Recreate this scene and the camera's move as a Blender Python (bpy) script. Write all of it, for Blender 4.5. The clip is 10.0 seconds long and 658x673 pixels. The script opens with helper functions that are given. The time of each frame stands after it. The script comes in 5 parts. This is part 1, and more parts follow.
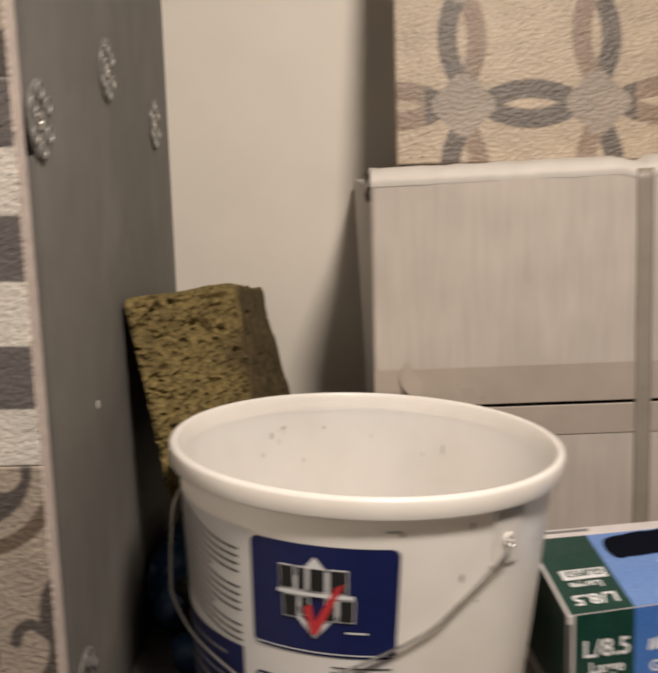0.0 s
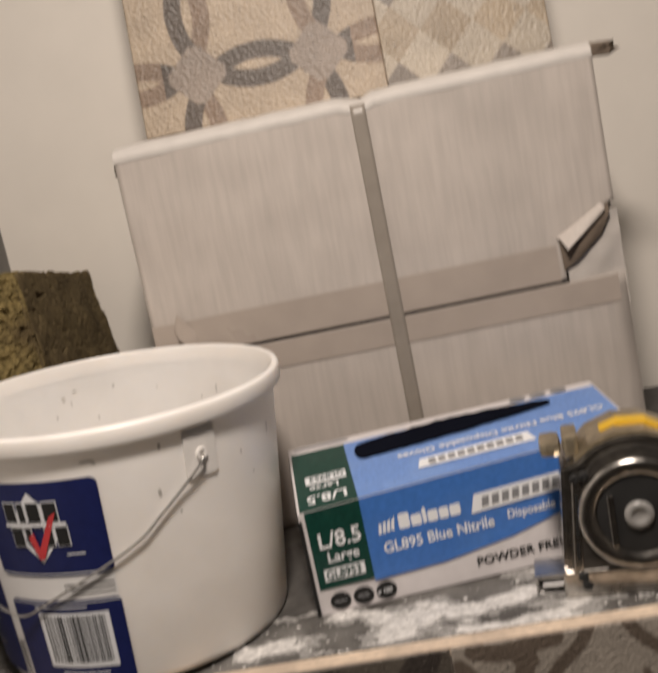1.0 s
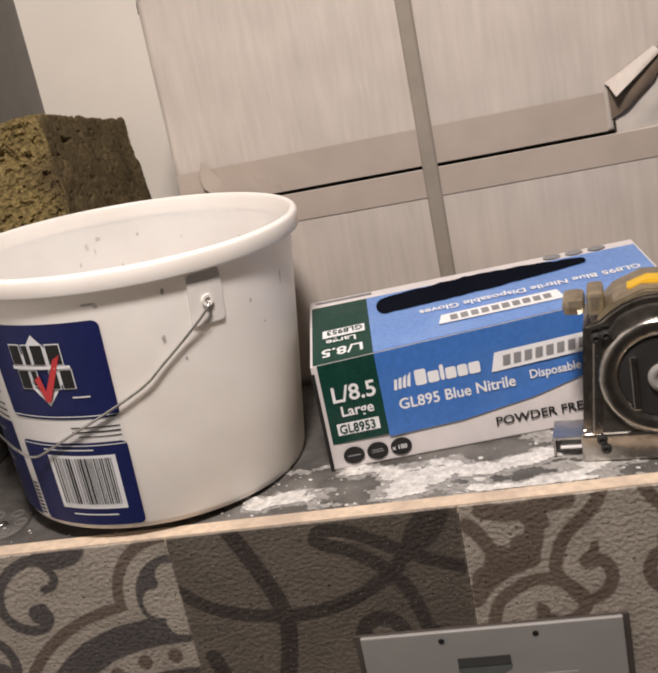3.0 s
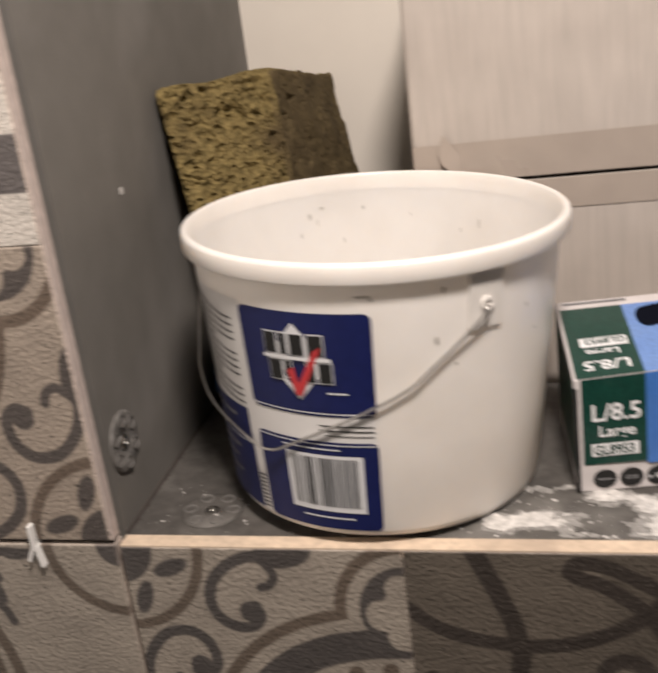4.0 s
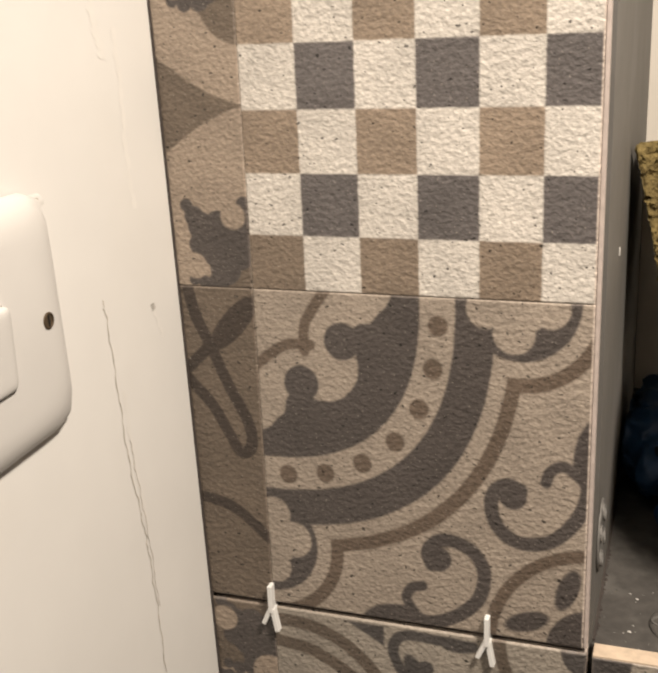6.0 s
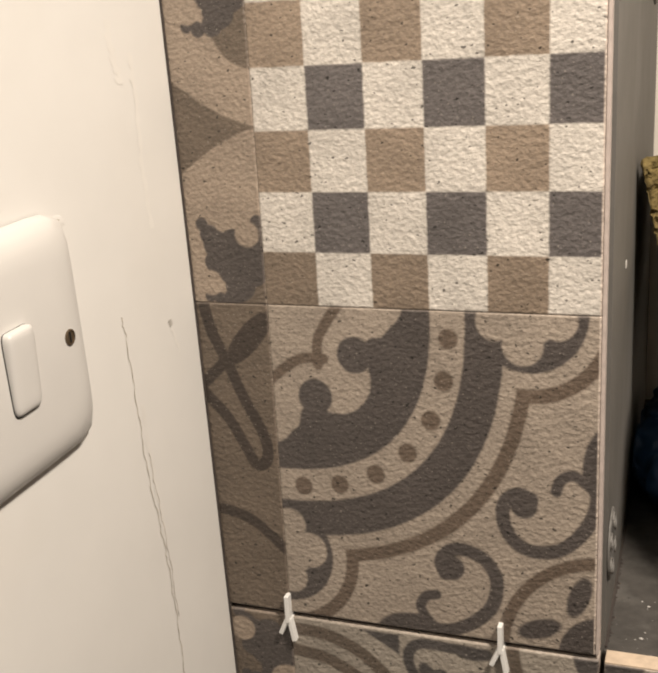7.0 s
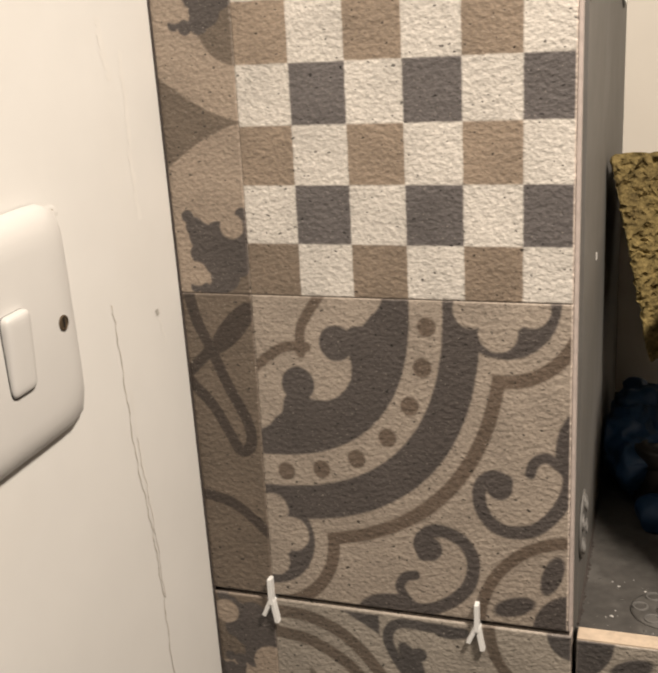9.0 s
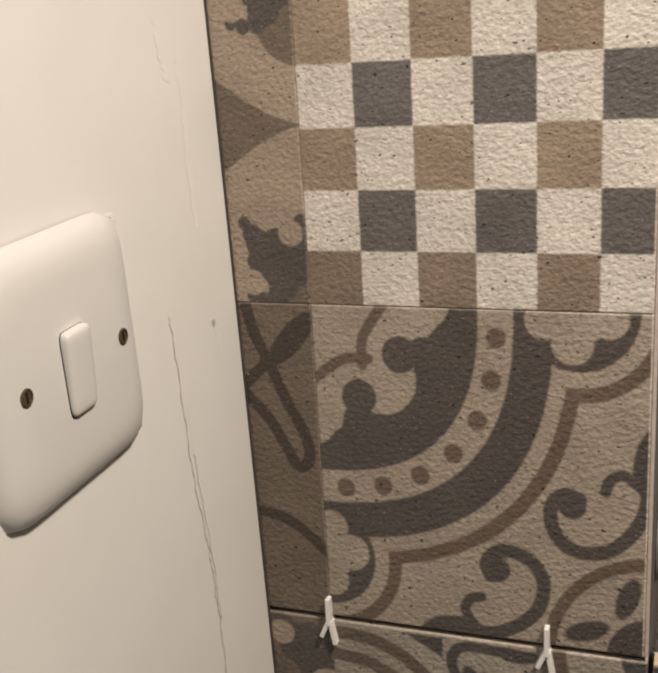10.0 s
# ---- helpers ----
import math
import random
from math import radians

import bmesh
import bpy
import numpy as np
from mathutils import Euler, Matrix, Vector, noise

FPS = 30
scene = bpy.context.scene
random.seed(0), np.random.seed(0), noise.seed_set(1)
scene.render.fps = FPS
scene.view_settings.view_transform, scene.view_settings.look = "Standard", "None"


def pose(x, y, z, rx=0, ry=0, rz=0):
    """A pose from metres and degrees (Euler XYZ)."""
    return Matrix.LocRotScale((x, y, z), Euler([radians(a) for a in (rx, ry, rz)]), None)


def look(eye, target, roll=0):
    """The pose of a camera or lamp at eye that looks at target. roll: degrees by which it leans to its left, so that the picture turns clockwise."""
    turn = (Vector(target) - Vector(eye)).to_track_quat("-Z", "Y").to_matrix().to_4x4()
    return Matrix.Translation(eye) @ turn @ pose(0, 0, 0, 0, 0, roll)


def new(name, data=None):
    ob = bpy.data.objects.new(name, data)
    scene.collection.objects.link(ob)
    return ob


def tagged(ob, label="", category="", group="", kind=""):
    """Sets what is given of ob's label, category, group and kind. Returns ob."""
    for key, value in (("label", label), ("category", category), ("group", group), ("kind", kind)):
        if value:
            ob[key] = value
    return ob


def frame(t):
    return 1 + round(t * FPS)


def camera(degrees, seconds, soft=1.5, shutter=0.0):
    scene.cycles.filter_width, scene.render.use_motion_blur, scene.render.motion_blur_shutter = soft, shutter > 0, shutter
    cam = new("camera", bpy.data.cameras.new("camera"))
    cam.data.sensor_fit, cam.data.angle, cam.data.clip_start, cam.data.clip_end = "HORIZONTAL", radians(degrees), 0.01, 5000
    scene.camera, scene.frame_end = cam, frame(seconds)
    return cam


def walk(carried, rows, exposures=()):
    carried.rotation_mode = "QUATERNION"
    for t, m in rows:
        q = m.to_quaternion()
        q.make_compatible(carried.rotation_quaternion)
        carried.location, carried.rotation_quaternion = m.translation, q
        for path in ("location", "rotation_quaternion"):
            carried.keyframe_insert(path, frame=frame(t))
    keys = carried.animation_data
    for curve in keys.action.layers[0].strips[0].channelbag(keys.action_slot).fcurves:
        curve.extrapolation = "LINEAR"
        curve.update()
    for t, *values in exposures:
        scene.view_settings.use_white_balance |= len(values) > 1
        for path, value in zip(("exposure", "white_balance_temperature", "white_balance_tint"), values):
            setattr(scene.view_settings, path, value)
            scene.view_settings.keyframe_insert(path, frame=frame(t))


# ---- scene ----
cam = camera(35.7, 10.0, soft=2.4, shutter=0.5)
walk(cam, [
    (0, look((0.1241, -0.3995, 0.2850), (0.1192, -0.0080, 0.2034), -1.31)),
    (0.2, look((0.1625, -0.4191, 0.2903), (0.1570, -0.0277, 0.2084), -1.35)),
    (0.5, look((0.2378, -0.4460, 0.2887), (0.2287, -0.0542, 0.2083), -4.22)),
    (0.7, look((0.2714, -0.4593, 0.2819), (0.2565, -0.0678, 0.2014), -6.44)),
    (1, look((0.3036, -0.4596, 0.2624), (0.2750, -0.0707, 0.1736), -11.23)),
    (1.5, look((0.3287, -0.4472, 0.2398), (0.2722, -0.0729, 0.1105), -15.45)),
    (1.8, look((0.3272, -0.4484, 0.2402), (0.2603, -0.0791, 0.1020), -14.60)),
    (2, look((0.3236, -0.4564, 0.2427), (0.2578, -0.0859, 0.1072), -13.95)),
    (2.2, look((0.3346, -0.4603, 0.2470), (0.2693, -0.0881, 0.1161), -13.45)),
    (3.3, look((0.3332, -0.4142, 0.2388), (0.2578, -0.0439, 0.1074), -10.21)),
    (3.5, look((0.3067, -0.3941, 0.2386), (0.2227, -0.0297, 0.0965), -9.45)),
    (3.7, look((0.2755, -0.3884, 0.2465), (0.1837, -0.0293, 0.0961), -9.03)),
    (4, look((0.2312, -0.4028, 0.2650), (0.1380, -0.0427, 0.1180), -7.47)),
    (4.3, look((0.1658, -0.3982, 0.2678), (0.0792, -0.0360, 0.1218), -5.44)),
    (4.5, look((0.1140, -0.3932, 0.2490), (0.0290, -0.0283, 0.1089), -4.26)),
    (4.8, look((0.0719, -0.3934, 0.2587), (-0.0333, -0.0354, 0.1154), -4.43)),
    (5, look((0.0499, -0.3911, 0.2495), (-0.0645, -0.0335, 0.1134), -3.67)),
    (5.5, look((0.0426, -0.3945, 0.2546), (-0.0903, -0.0400, 0.1277), -3.78)),
    (6, look((0.0307, -0.3972, 0.2626), (-0.0977, -0.0385, 0.1428), -2.55)),
    (6.2, look((0.0286, -0.4004, 0.2620), (-0.1020, -0.0416, 0.1452), -2.57)),
    (7.5, look((0.0416, -0.4073, 0.2661), (-0.0913, -0.0473, 0.1533), -3.82)),
    (8, look((0.0448, -0.4091, 0.2654), (-0.0813, -0.0468, 0.1521), -3.47)),
    (8.5, look((0.0438, -0.4192, 0.2608), (-0.0794, -0.0559, 0.1475), -2.98)),
    (9, look((0.0363, -0.4242, 0.2629), (-0.0880, -0.0611, 0.1501), -3.01)),
    (9.5, look((0.0215, -0.4203, 0.2642), (-0.1078, -0.0588, 0.1521), -2.86)),
    (10, look((0.0143, -0.4105, 0.2622), (-0.1194, -0.0504, 0.1507), -3.54)),
], [(0.0, -0.33, 6350, 11), (0.5, -0.46, 6250, 11), (1.0, -0.38, 6150, 12), (1.5, -0.02, 6080, 13), (2.0, 0.10, 6000, 12), (3.5, -0.03, 6000, 14), (4.0, 0.02, 6100, 13), (4.5, 0.13, 6220, 11), (5.0, 0.44, 6350, 10), (5.5, 0.35, 6420, 9), (6.2, 0.34, 6420, 9), (7.5, 0.17, 6400, 9), (9.5, 0.21, 6400, 9), (10.0, -0.07, 6400, 9)])

# ---- light ----
world = bpy.data.worlds.new("world")
scene.world = world
world.use_nodes = True
world.node_tree.nodes["Background"].inputs[0].default_value = (1.0, 0.86, 0.70, 1)
world.node_tree.nodes["Background"].inputs[1].default_value = 0.0015


def area_lamp(name, eye, target, size, watts, colour):
    data = bpy.data.lights.new(name, "AREA")
    data.shape, data.size, data.energy, data.color = "DISK", size, watts, colour
    lamp = new(name, data)
    lamp.matrix_world = look(eye, target)
    return lamp


area_lamp("ceiling_lamp", (0.31, -0.33, 0.79), (0.27, -0.28, 0.0), 0.13, 11.7, (1.0, 0.86, 0.715))
scene.view_settings.exposure = 0.0


# ---- helpers of this scene ----
def mesh_of(name, verts, faces, materials=(), smooth=False):
    me = bpy.data.meshes.new(name)
    me.from_pydata([tuple(v) for v in verts], [], faces)
    for m in materials:
        me.materials.append(m)
    if smooth:
        me.polygons.foreach_set("use_smooth", [True] * len(me.polygons))
    me.update()
    return me


def part(name, bm, material, parent, label="", smooth=False):
    """Link a bmesh or a mesh as one mesh object under a thing."""
    if isinstance(bm, bmesh.types.BMesh):
        bmesh.ops.recalc_face_normals(bm, faces=bm.faces)
        me = bpy.data.meshes.new(name)
        bm.to_mesh(me)
        bm.free()
    else:
        me = bm
    if material is not None and not me.materials:
        me.materials.append(material)
    if smooth:
        me.polygons.foreach_set("use_smooth", [True] * len(me.polygons))
    ob = new(name, me)
    if parent is not None:
        ob.parent = parent
    if label:
        ob["label"] = label
    return ob


def thing(name, label, category, group="", at=(0, 0, 0), kind=""):
    ob = new(name)
    ob.location = at
    ob.empty_display_size = 0.02
    return tagged(ob, label, category, group, kind)


def block(x0, x1, y0, y1, z0, z1, bevel=0.0, segments=2):
    bm = bmesh.new()
    bmesh.ops.create_cube(bm, size=1.0)
    for v in bm.verts:
        v.co = Vector((x0 + (v.co.x + 0.5) * (x1 - x0), y0 + (v.co.y + 0.5) * (y1 - y0), z0 + (v.co.z + 0.5) * (z1 - z0)))
    if bevel:
        bmesh.ops.bevel(bm, geom=bm.edges[:], offset=bevel, segments=segments, affect="EDGES", profile=0.6)
    return bm


def hexa(front, back, bevel=0.0, cuts=0):
    """A box from its front and back corners, each BL, BR, TR, TL."""
    bm = bmesh.new()
    f = [bm.verts.new(p) for p in front]
    b = [bm.verts.new(p) for p in back]
    bm.faces.new(f)
    bm.faces.new(b[::-1])
    for i in range(4):
        j = (i + 1) % 4
        bm.faces.new((f[j], f[i], b[i], b[j]))
    bmesh.ops.recalc_face_normals(bm, faces=bm.faces)
    if bevel:
        bmesh.ops.bevel(bm, geom=bm.edges[:], offset=bevel, segments=2, affect="EDGES", profile=0.6)
    if cuts:
        bmesh.ops.subdivide_edges(bm, edges=bm.edges[:], cuts=cuts, use_grid_fill=True)
    return bm


def lathe(profile, steps=64):
    bm = bmesh.new()
    rings = []
    for r, h in profile:
        rings.append([bm.verts.new((r * math.cos(2 * math.pi * i / steps), r * math.sin(2 * math.pi * i / steps), h)) for i in range(steps)])
    for a, b in zip(rings, rings[1:]):
        for i in range(steps):
            j = (i + 1) % steps
            bm.faces.new((a[i], a[j], b[j], b[i]))
    return bm


def smooth_line(points, n=8):
    """A Catmull-Rom line through points."""
    pts = [Vector(p) for p in points]
    pts = [2 * pts[0] - pts[1]] + pts + [2 * pts[-1] - pts[-2]]
    out = []
    for i in range(1, len(pts) - 2):
        p0, p1, p2, p3 = pts[i - 1:i + 3]
        for k in range(n):
            t = k / n
            out.append(0.5 * (2 * p1 + (p2 - p0) * t + (2 * p0 - 5 * p1 + 4 * p2 - p3) * t * t + (3 * p1 - p0 - 3 * p2 + p3) * t ** 3))
    out.append(pts[-2])
    return out


def tube(line, radius, sides=8):
    bm = bmesh.new()
    rings = []
    for i, p in enumerate(line):
        d = (line[min(i + 1, len(line) - 1)] - line[max(i - 1, 0)]).normalized()
        u = d.cross(Vector((0.3, 0.2, 1))).normalized()
        v = d.cross(u)
        rings.append([bm.verts.new(p + radius * (math.cos(a) * u + math.sin(a) * v)) for a in [2 * math.pi * k / sides for k in range(sides)]])
    for a, b in zip(rings, rings[1:]):
        for i in range(sides):
            j = (i + 1) % sides
            bm.faces.new((a[i], a[j], b[j], b[i]))
    bm.faces.new(rings[0][::-1])
    bm.faces.new(rings[-1])
    return bm


def mapped(polygons, place, lift):
    """Flat polygons in a face's own metres, laid on that face with place(s, t, lift); shared corners are welded."""
    verts, faces, at = [], [], {}
    for poly in polygons:
        face = []
        for s, t in poly:
            key = (round(s, 6), round(t, 6))
            if key not in at:
                at[key] = len(verts)
                verts.append(place(s, t, lift))
            if at[key] not in face:
                face.append(at[key])
        if len(face) > 2:
            faces.append(tuple(face))
    return verts, faces


def rect(s0, s1, t0, t1, n=1):
    """A rectangle split into n upright strips."""
    xs = [s0 + (s1 - s0) * i / n for i in range(n + 1)]
    return [[(a, t0), (b, t0), (b, t1), (a, t1)] for a, b in zip(xs, xs[1:])]


def rounded(s0, s1, t0, t1, r, n=1, rt=None):
    """A rounded rectangle of upright strips; rt: the corner's height where it differs from its width r."""
    rt = rt or r
    xs = sorted({s0 + (s1 - s0) * i / n for i in range(n + 1)} | {s0 + r * (1 - math.cos(k * math.pi / 12)) for k in range(7)} | {s1 - r * (1 - math.cos(k * math.pi / 12)) for k in range(7)})

    def inset(x):
        d = min(x - s0, s1 - x)
        return rt * (1 - math.sqrt(max(0, 1 - (1 - d / r) ** 2))) if d < r else 0.0
    return [[(a, t0 + inset(a)), (b, t0 + inset(b)), (b, t1 - inset(b)), (a, t1 - inset(a))] for a, b in zip(xs, xs[1:]) if b - a > 1e-7]


def disc(s, t, r, r2=None, n=20):
    r2 = r2 or r
    return [[(s + r * math.cos(2 * math.pi * i / n), t + r2 * math.sin(2 * math.pi * i / n)) for i in range(n)]]


def decal(name, polygons, place, lift, material, parent, label=""):
    verts, faces = mapped(polygons, place, lift)
    return part(name, mesh_of(name, verts, faces), material, parent, label)


def decals(name, groups, place, lift, material, parent):
    """One print mark each, as parts of their own."""
    for polygons in groups:
        decal(name, polygons, place, lift, material, parent)


def writing(name, text, s, t, size, place, lift, material, parent, turned=False, stretch=1.0):
    """A word in the built-in font, laid on a face."""
    curve = bpy.data.curves.new(name, "FONT")
    curve.body, curve.size, curve.resolution_u, curve.offset = text, size, 3, size * 0.018
    ob = bpy.data.objects.new(name, curve)
    scene.collection.objects.link(ob)
    bpy.context.view_layer.update()
    flat = ob.evaluated_get(bpy.context.evaluated_depsgraph_get()).to_mesh()
    sign = -1 if turned else 1
    verts = [place(s + sign * v.co.x * stretch, t + sign * v.co.y, lift) for v in flat.vertices]
    faces = [tuple(p.vertices) for p in flat.polygons]
    ob.to_mesh_clear()
    bpy.data.objects.remove(ob)
    return part(name, mesh_of(name, verts, faces), material, parent)


# ---- materials ----
def shader(name, colour, rough=0.6, metal=0.0, spread=0.12, grain=60.0, bump=0.1, bump_scale=400.0, stain=None, stain_amount=0.0, stain_scale=14.0, spec=0.5, coat=0.0):
    """A surface with broad tone drift, fine grain, stains and relief."""
    m = bpy.data.materials.new(name)
    m.use_nodes = True
    nt = m.node_tree
    N, L = nt.nodes, nt.links
    b = N["Principled BSDF"]
    geo = N.new("ShaderNodeTexCoord")
    n1, n2, n3 = N.new("ShaderNodeTexNoise"), N.new("ShaderNodeTexNoise"), N.new("ShaderNodeTexNoise")
    n1.inputs["Scale"].default_value, n1.inputs["Detail"].default_value = stain_scale, 5
    n2.inputs["Scale"].default_value, n2.inputs["Detail"].default_value = grain, 6
    n3.inputs["Scale"].default_value, n3.inputs["Detail"].default_value = bump_scale, 4
    for n in (n1, n2, n3):
        L.new(geo.outputs["Object"], n.inputs["Vector"])
    ramp = N.new("ShaderNodeMapRange")
    ramp.inputs[1].default_value, ramp.inputs[2].default_value = 0.3, 0.7
    ramp.inputs[3].default_value, ramp.inputs[4].default_value = 1 - spread, 1 + spread
    L.new(n2.outputs["Fac"], ramp.inputs[0])
    mul = N.new("ShaderNodeVectorMath")
    mul.operation = "SCALE"
    mul.inputs[0].default_value = colour
    L.new(ramp.outputs[0], mul.inputs["Scale"])
    last = mul.outputs[0]
    if stain is not None:
        sr = N.new("ShaderNodeMapRange")
        sr.inputs[1].default_value, sr.inputs[2].default_value = 0.48, 0.72
        sr.inputs[4].default_value = stain_amount
        L.new(n1.outputs["Fac"], sr.inputs[0])
        mix = N.new("ShaderNodeMix")
        mix.data_type = "RGBA"
        L.new(sr.outputs[0], mix.inputs[0])
        L.new(last, mix.inputs[6])
        mix.inputs[7].default_value = (*stain, 1)
        last = mix.outputs[2]
    L.new(last, b.inputs["Base Color"])
    rr = N.new("ShaderNodeMapRange")
    rr.inputs[3].default_value, rr.inputs[4].default_value = max(0, rough - 0.08), min(1, rough + 0.08)
    L.new(n1.outputs["Fac"], rr.inputs[0])
    L.new(rr.outputs[0], b.inputs["Roughness"])
    b.inputs["Metallic"].default_value = metal
    b.inputs["Specular IOR Level"].default_value = spec
    b.inputs["Coat Weight"].default_value = coat
    if bump:
        bp = N.new("ShaderNodeBump")
        bp.inputs["Strength"].default_value, bp.inputs["Distance"].default_value = bump, 0.001
        L.new(n3.outputs["Fac"], bp.inputs["Height"])
        L.new(bp.outputs[0], b.inputs["Normal"])
    return m


def tile_shader():
    """Printed rough porcelain: the print in the point colours, pits and grit by noise."""
    m = bpy.data.materials.new("printed_tile")
    m.use_nodes = True
    N, L = m.node_tree.nodes, m.node_tree.links
    b = N["Principled BSDF"]
    tc, col = N.new("ShaderNodeTexCoord"), N.new("ShaderNodeVertexColor")
    col.layer_name = "print"
    broad, grit, pits, relief = [N.new("ShaderNodeTexNoise") for _ in range(4)]
    for n, s, d in ((broad, 45, 4), (grit, 700, 4), (pits, 430, 1), (relief, 400, 3)):
        n.inputs["Scale"].default_value, n.inputs["Detail"].default_value = s, d
    squash = N.new("ShaderNodeMapping")
    squash.inputs["Rotation"].default_value = (0, radians(24), 0)
    squash.inputs["Scale"].default_value = (0.80, 1, 1.1)
    L.new(tc.outputs["Object"], squash.inputs[0])
    for n in (broad, grit, pits, relief):
        L.new(squash.outputs[0], n.inputs["Vector"])
    r1, r2, r3 = [N.new("ShaderNodeMapRange") for _ in range(3)]
    for r, n, lo, hi, a, c in ((r1, broad, 0.3, 0.7, 0.86, 1.14), (r2, grit, 0.3, 0.75, 0.80, 1.24), (r3, pits, 0.690, 0.72, 1.0, 0.22)):
        r.inputs[1].default_value, r.inputs[2].default_value, r.inputs[3].default_value, r.inputs[4].default_value = lo, hi, a, c
        L.new(n.outputs["Fac"], r.inputs[0])
    m1, m2 = N.new("ShaderNodeMath"), N.new("ShaderNodeMath")
    m1.operation = m2.operation = "MULTIPLY"
    L.new(r1.outputs[0], m1.inputs[0])
    L.new(r2.outputs[0], m1.inputs[1])
    L.new(m1.outputs[0], m2.inputs[0])
    L.new(r3.outputs[0], m2.inputs[1])
    sc = N.new("ShaderNodeVectorMath")
    sc.operation = "SCALE"
    L.new(col.outputs["Color"], sc.inputs[0])
    L.new(m2.outputs[0], sc.inputs["Scale"])
    fleck, fr = N.new("ShaderNodeTexNoise"), N.new("ShaderNodeMapRange")
    fleck.inputs["Scale"].default_value, fleck.inputs["Detail"].default_value = 950, 1
    fr.inputs[1].default_value, fr.inputs[2].default_value, fr.inputs[4].default_value = 0.67, 0.74, 0.45
    L.new(tc.outputs["Object"], fleck.inputs["Vector"])
    L.new(fleck.outputs["Fac"], fr.inputs[0])
    grains = N.new("ShaderNodeMix")
    grains.data_type = "RGBA"
    grains.inputs[7].default_value = (0.50, 0.45, 0.39, 1)
    L.new(fr.outputs[0], grains.inputs[0])
    L.new(sc.outputs[0], grains.inputs[6])
    L.new(grains.outputs[2], b.inputs["Base Color"])
    b.inputs["Roughness"].default_value = 0.42
    b.inputs["Specular IOR Level"].default_value = 0.5
    bp = N.new("ShaderNodeBump")
    bp.inputs["Strength"].default_value, bp.inputs["Distance"].default_value = 0.58, 0.0017
    L.new(relief.outputs["Fac"], bp.inputs["Height"])
    L.new(bp.outputs[0], b.inputs["Normal"])
    return m


TILE = tile_shader()
PAINT = shader("white_wall_paint", (0.74, 0.73, 0.71), 0.55, spread=0.02, grain=25, bump=0.06, bump_scale=130, stain=(0.64, 0.61, 0.56), stain_amount=0.34, stain_scale=7)
BOARD = shader("grey_backer_board", (0.158, 0.151, 0.140), 0.62, spread=0.06, grain=45, bump=0.12, bump_scale=500, stain=(0.26, 0.25, 0.24), stain_amount=0.45, stain_scale=12, spec=0.3)
WARM_PAINT = shader("cream_wall_paint", (0.83, 0.785, 0.715), 0.5, spread=0.02, grain=25, bump=0.06, bump_scale=130, stain=(0.70, 0.65, 0.58), stain_amount=0.25, stain_scale=9)
DARK_SHELL = shader("dark_shell", (0.105, 0.095, 0.085), 0.7, spread=0.05, grain=20, bump=0.05)
DUST = shader("dusty_grey_ledge", (0.070, 0.065, 0.060), 0.75, spread=0.2, grain=150, bump=0.35, bump_scale=500, stain=(0.24, 0.23, 0.215), stain_amount=0.6, stain_scale=28)
BODY = (0.58, 0.50, 0.44)
TILE_BODY = shader("pale_tile_body", (0.60, 0.485, 0.37), 0.8, spread=0.16, grain=200, bump=0.2, stain=(0.36, 0.29, 0.23), stain_amount=0.7, stain_scale=26)
ADHESIVE = shader("dark_joint", (0.055, 0.045, 0.04), 0.9, spread=0.2)
WHITE_PLASTIC = shader("white_pail_plastic", (0.83, 0.80, 0.765), 0.33, spread=0.02, grain=30, bump=0.03, bump_scale=90, stain=(0.52, 0.49, 0.45), stain_amount=0.36, stain_scale=15)
WHITE_PLASTIC.node_tree.nodes["Principled BSDF"].inputs["Subsurface Weight"].default_value = 0.5
WHITE_PLASTIC.node_tree.nodes["Principled BSDF"].inputs["Subsurface Radius"].default_value = (1.0, 0.9, 0.8)
WHITE_PLASTIC.node_tree.nodes["Principled BSDF"].inputs["Subsurface Scale"].default_value = 0.007
EAR_PLASTIC = shader("white_ear_plastic", (0.80, 0.775, 0.74), 0.35, spread=0.02, grain=30, bump=0.03, bump_scale=90)
SWITCH = shader("white_switch_plastic", (0.65, 0.64, 0.625), 0.40, spread=0.01, bump=0.0)
SPACER = shader("white_spacer_plastic", (0.8, 0.8, 0.79), 0.4, spread=0.02, bump=0.0)
WIRE = shader("galvanised_wire", (0.55, 0.54, 0.52), 0.32, metal=1.0, spread=0.15, grain=300, bump=0.05)
STEEL = shader("bright_steel", (0.6, 0.59, 0.57), 0.28, metal=1.0, spread=0.15, grain=200, bump=0.1)
NAVY = shader("navy_label", (0.010, 0.015, 0.085), 0.42, spread=0.1, grain=200, bump=0.0, spec=0.3)
LABEL_WHITE = shader("white_label", (0.74, 0.73, 0.72), 0.4, spread=0.03, bump=0.0)
INK = shader("black_ink", (0.02, 0.02, 0.02), 0.5, spread=0.1, bump=0.0, spec=0.2)
GREY_INK = shader("grey_ink", (0.22, 0.22, 0.23), 0.5, spread=0.1, bump=0.0)
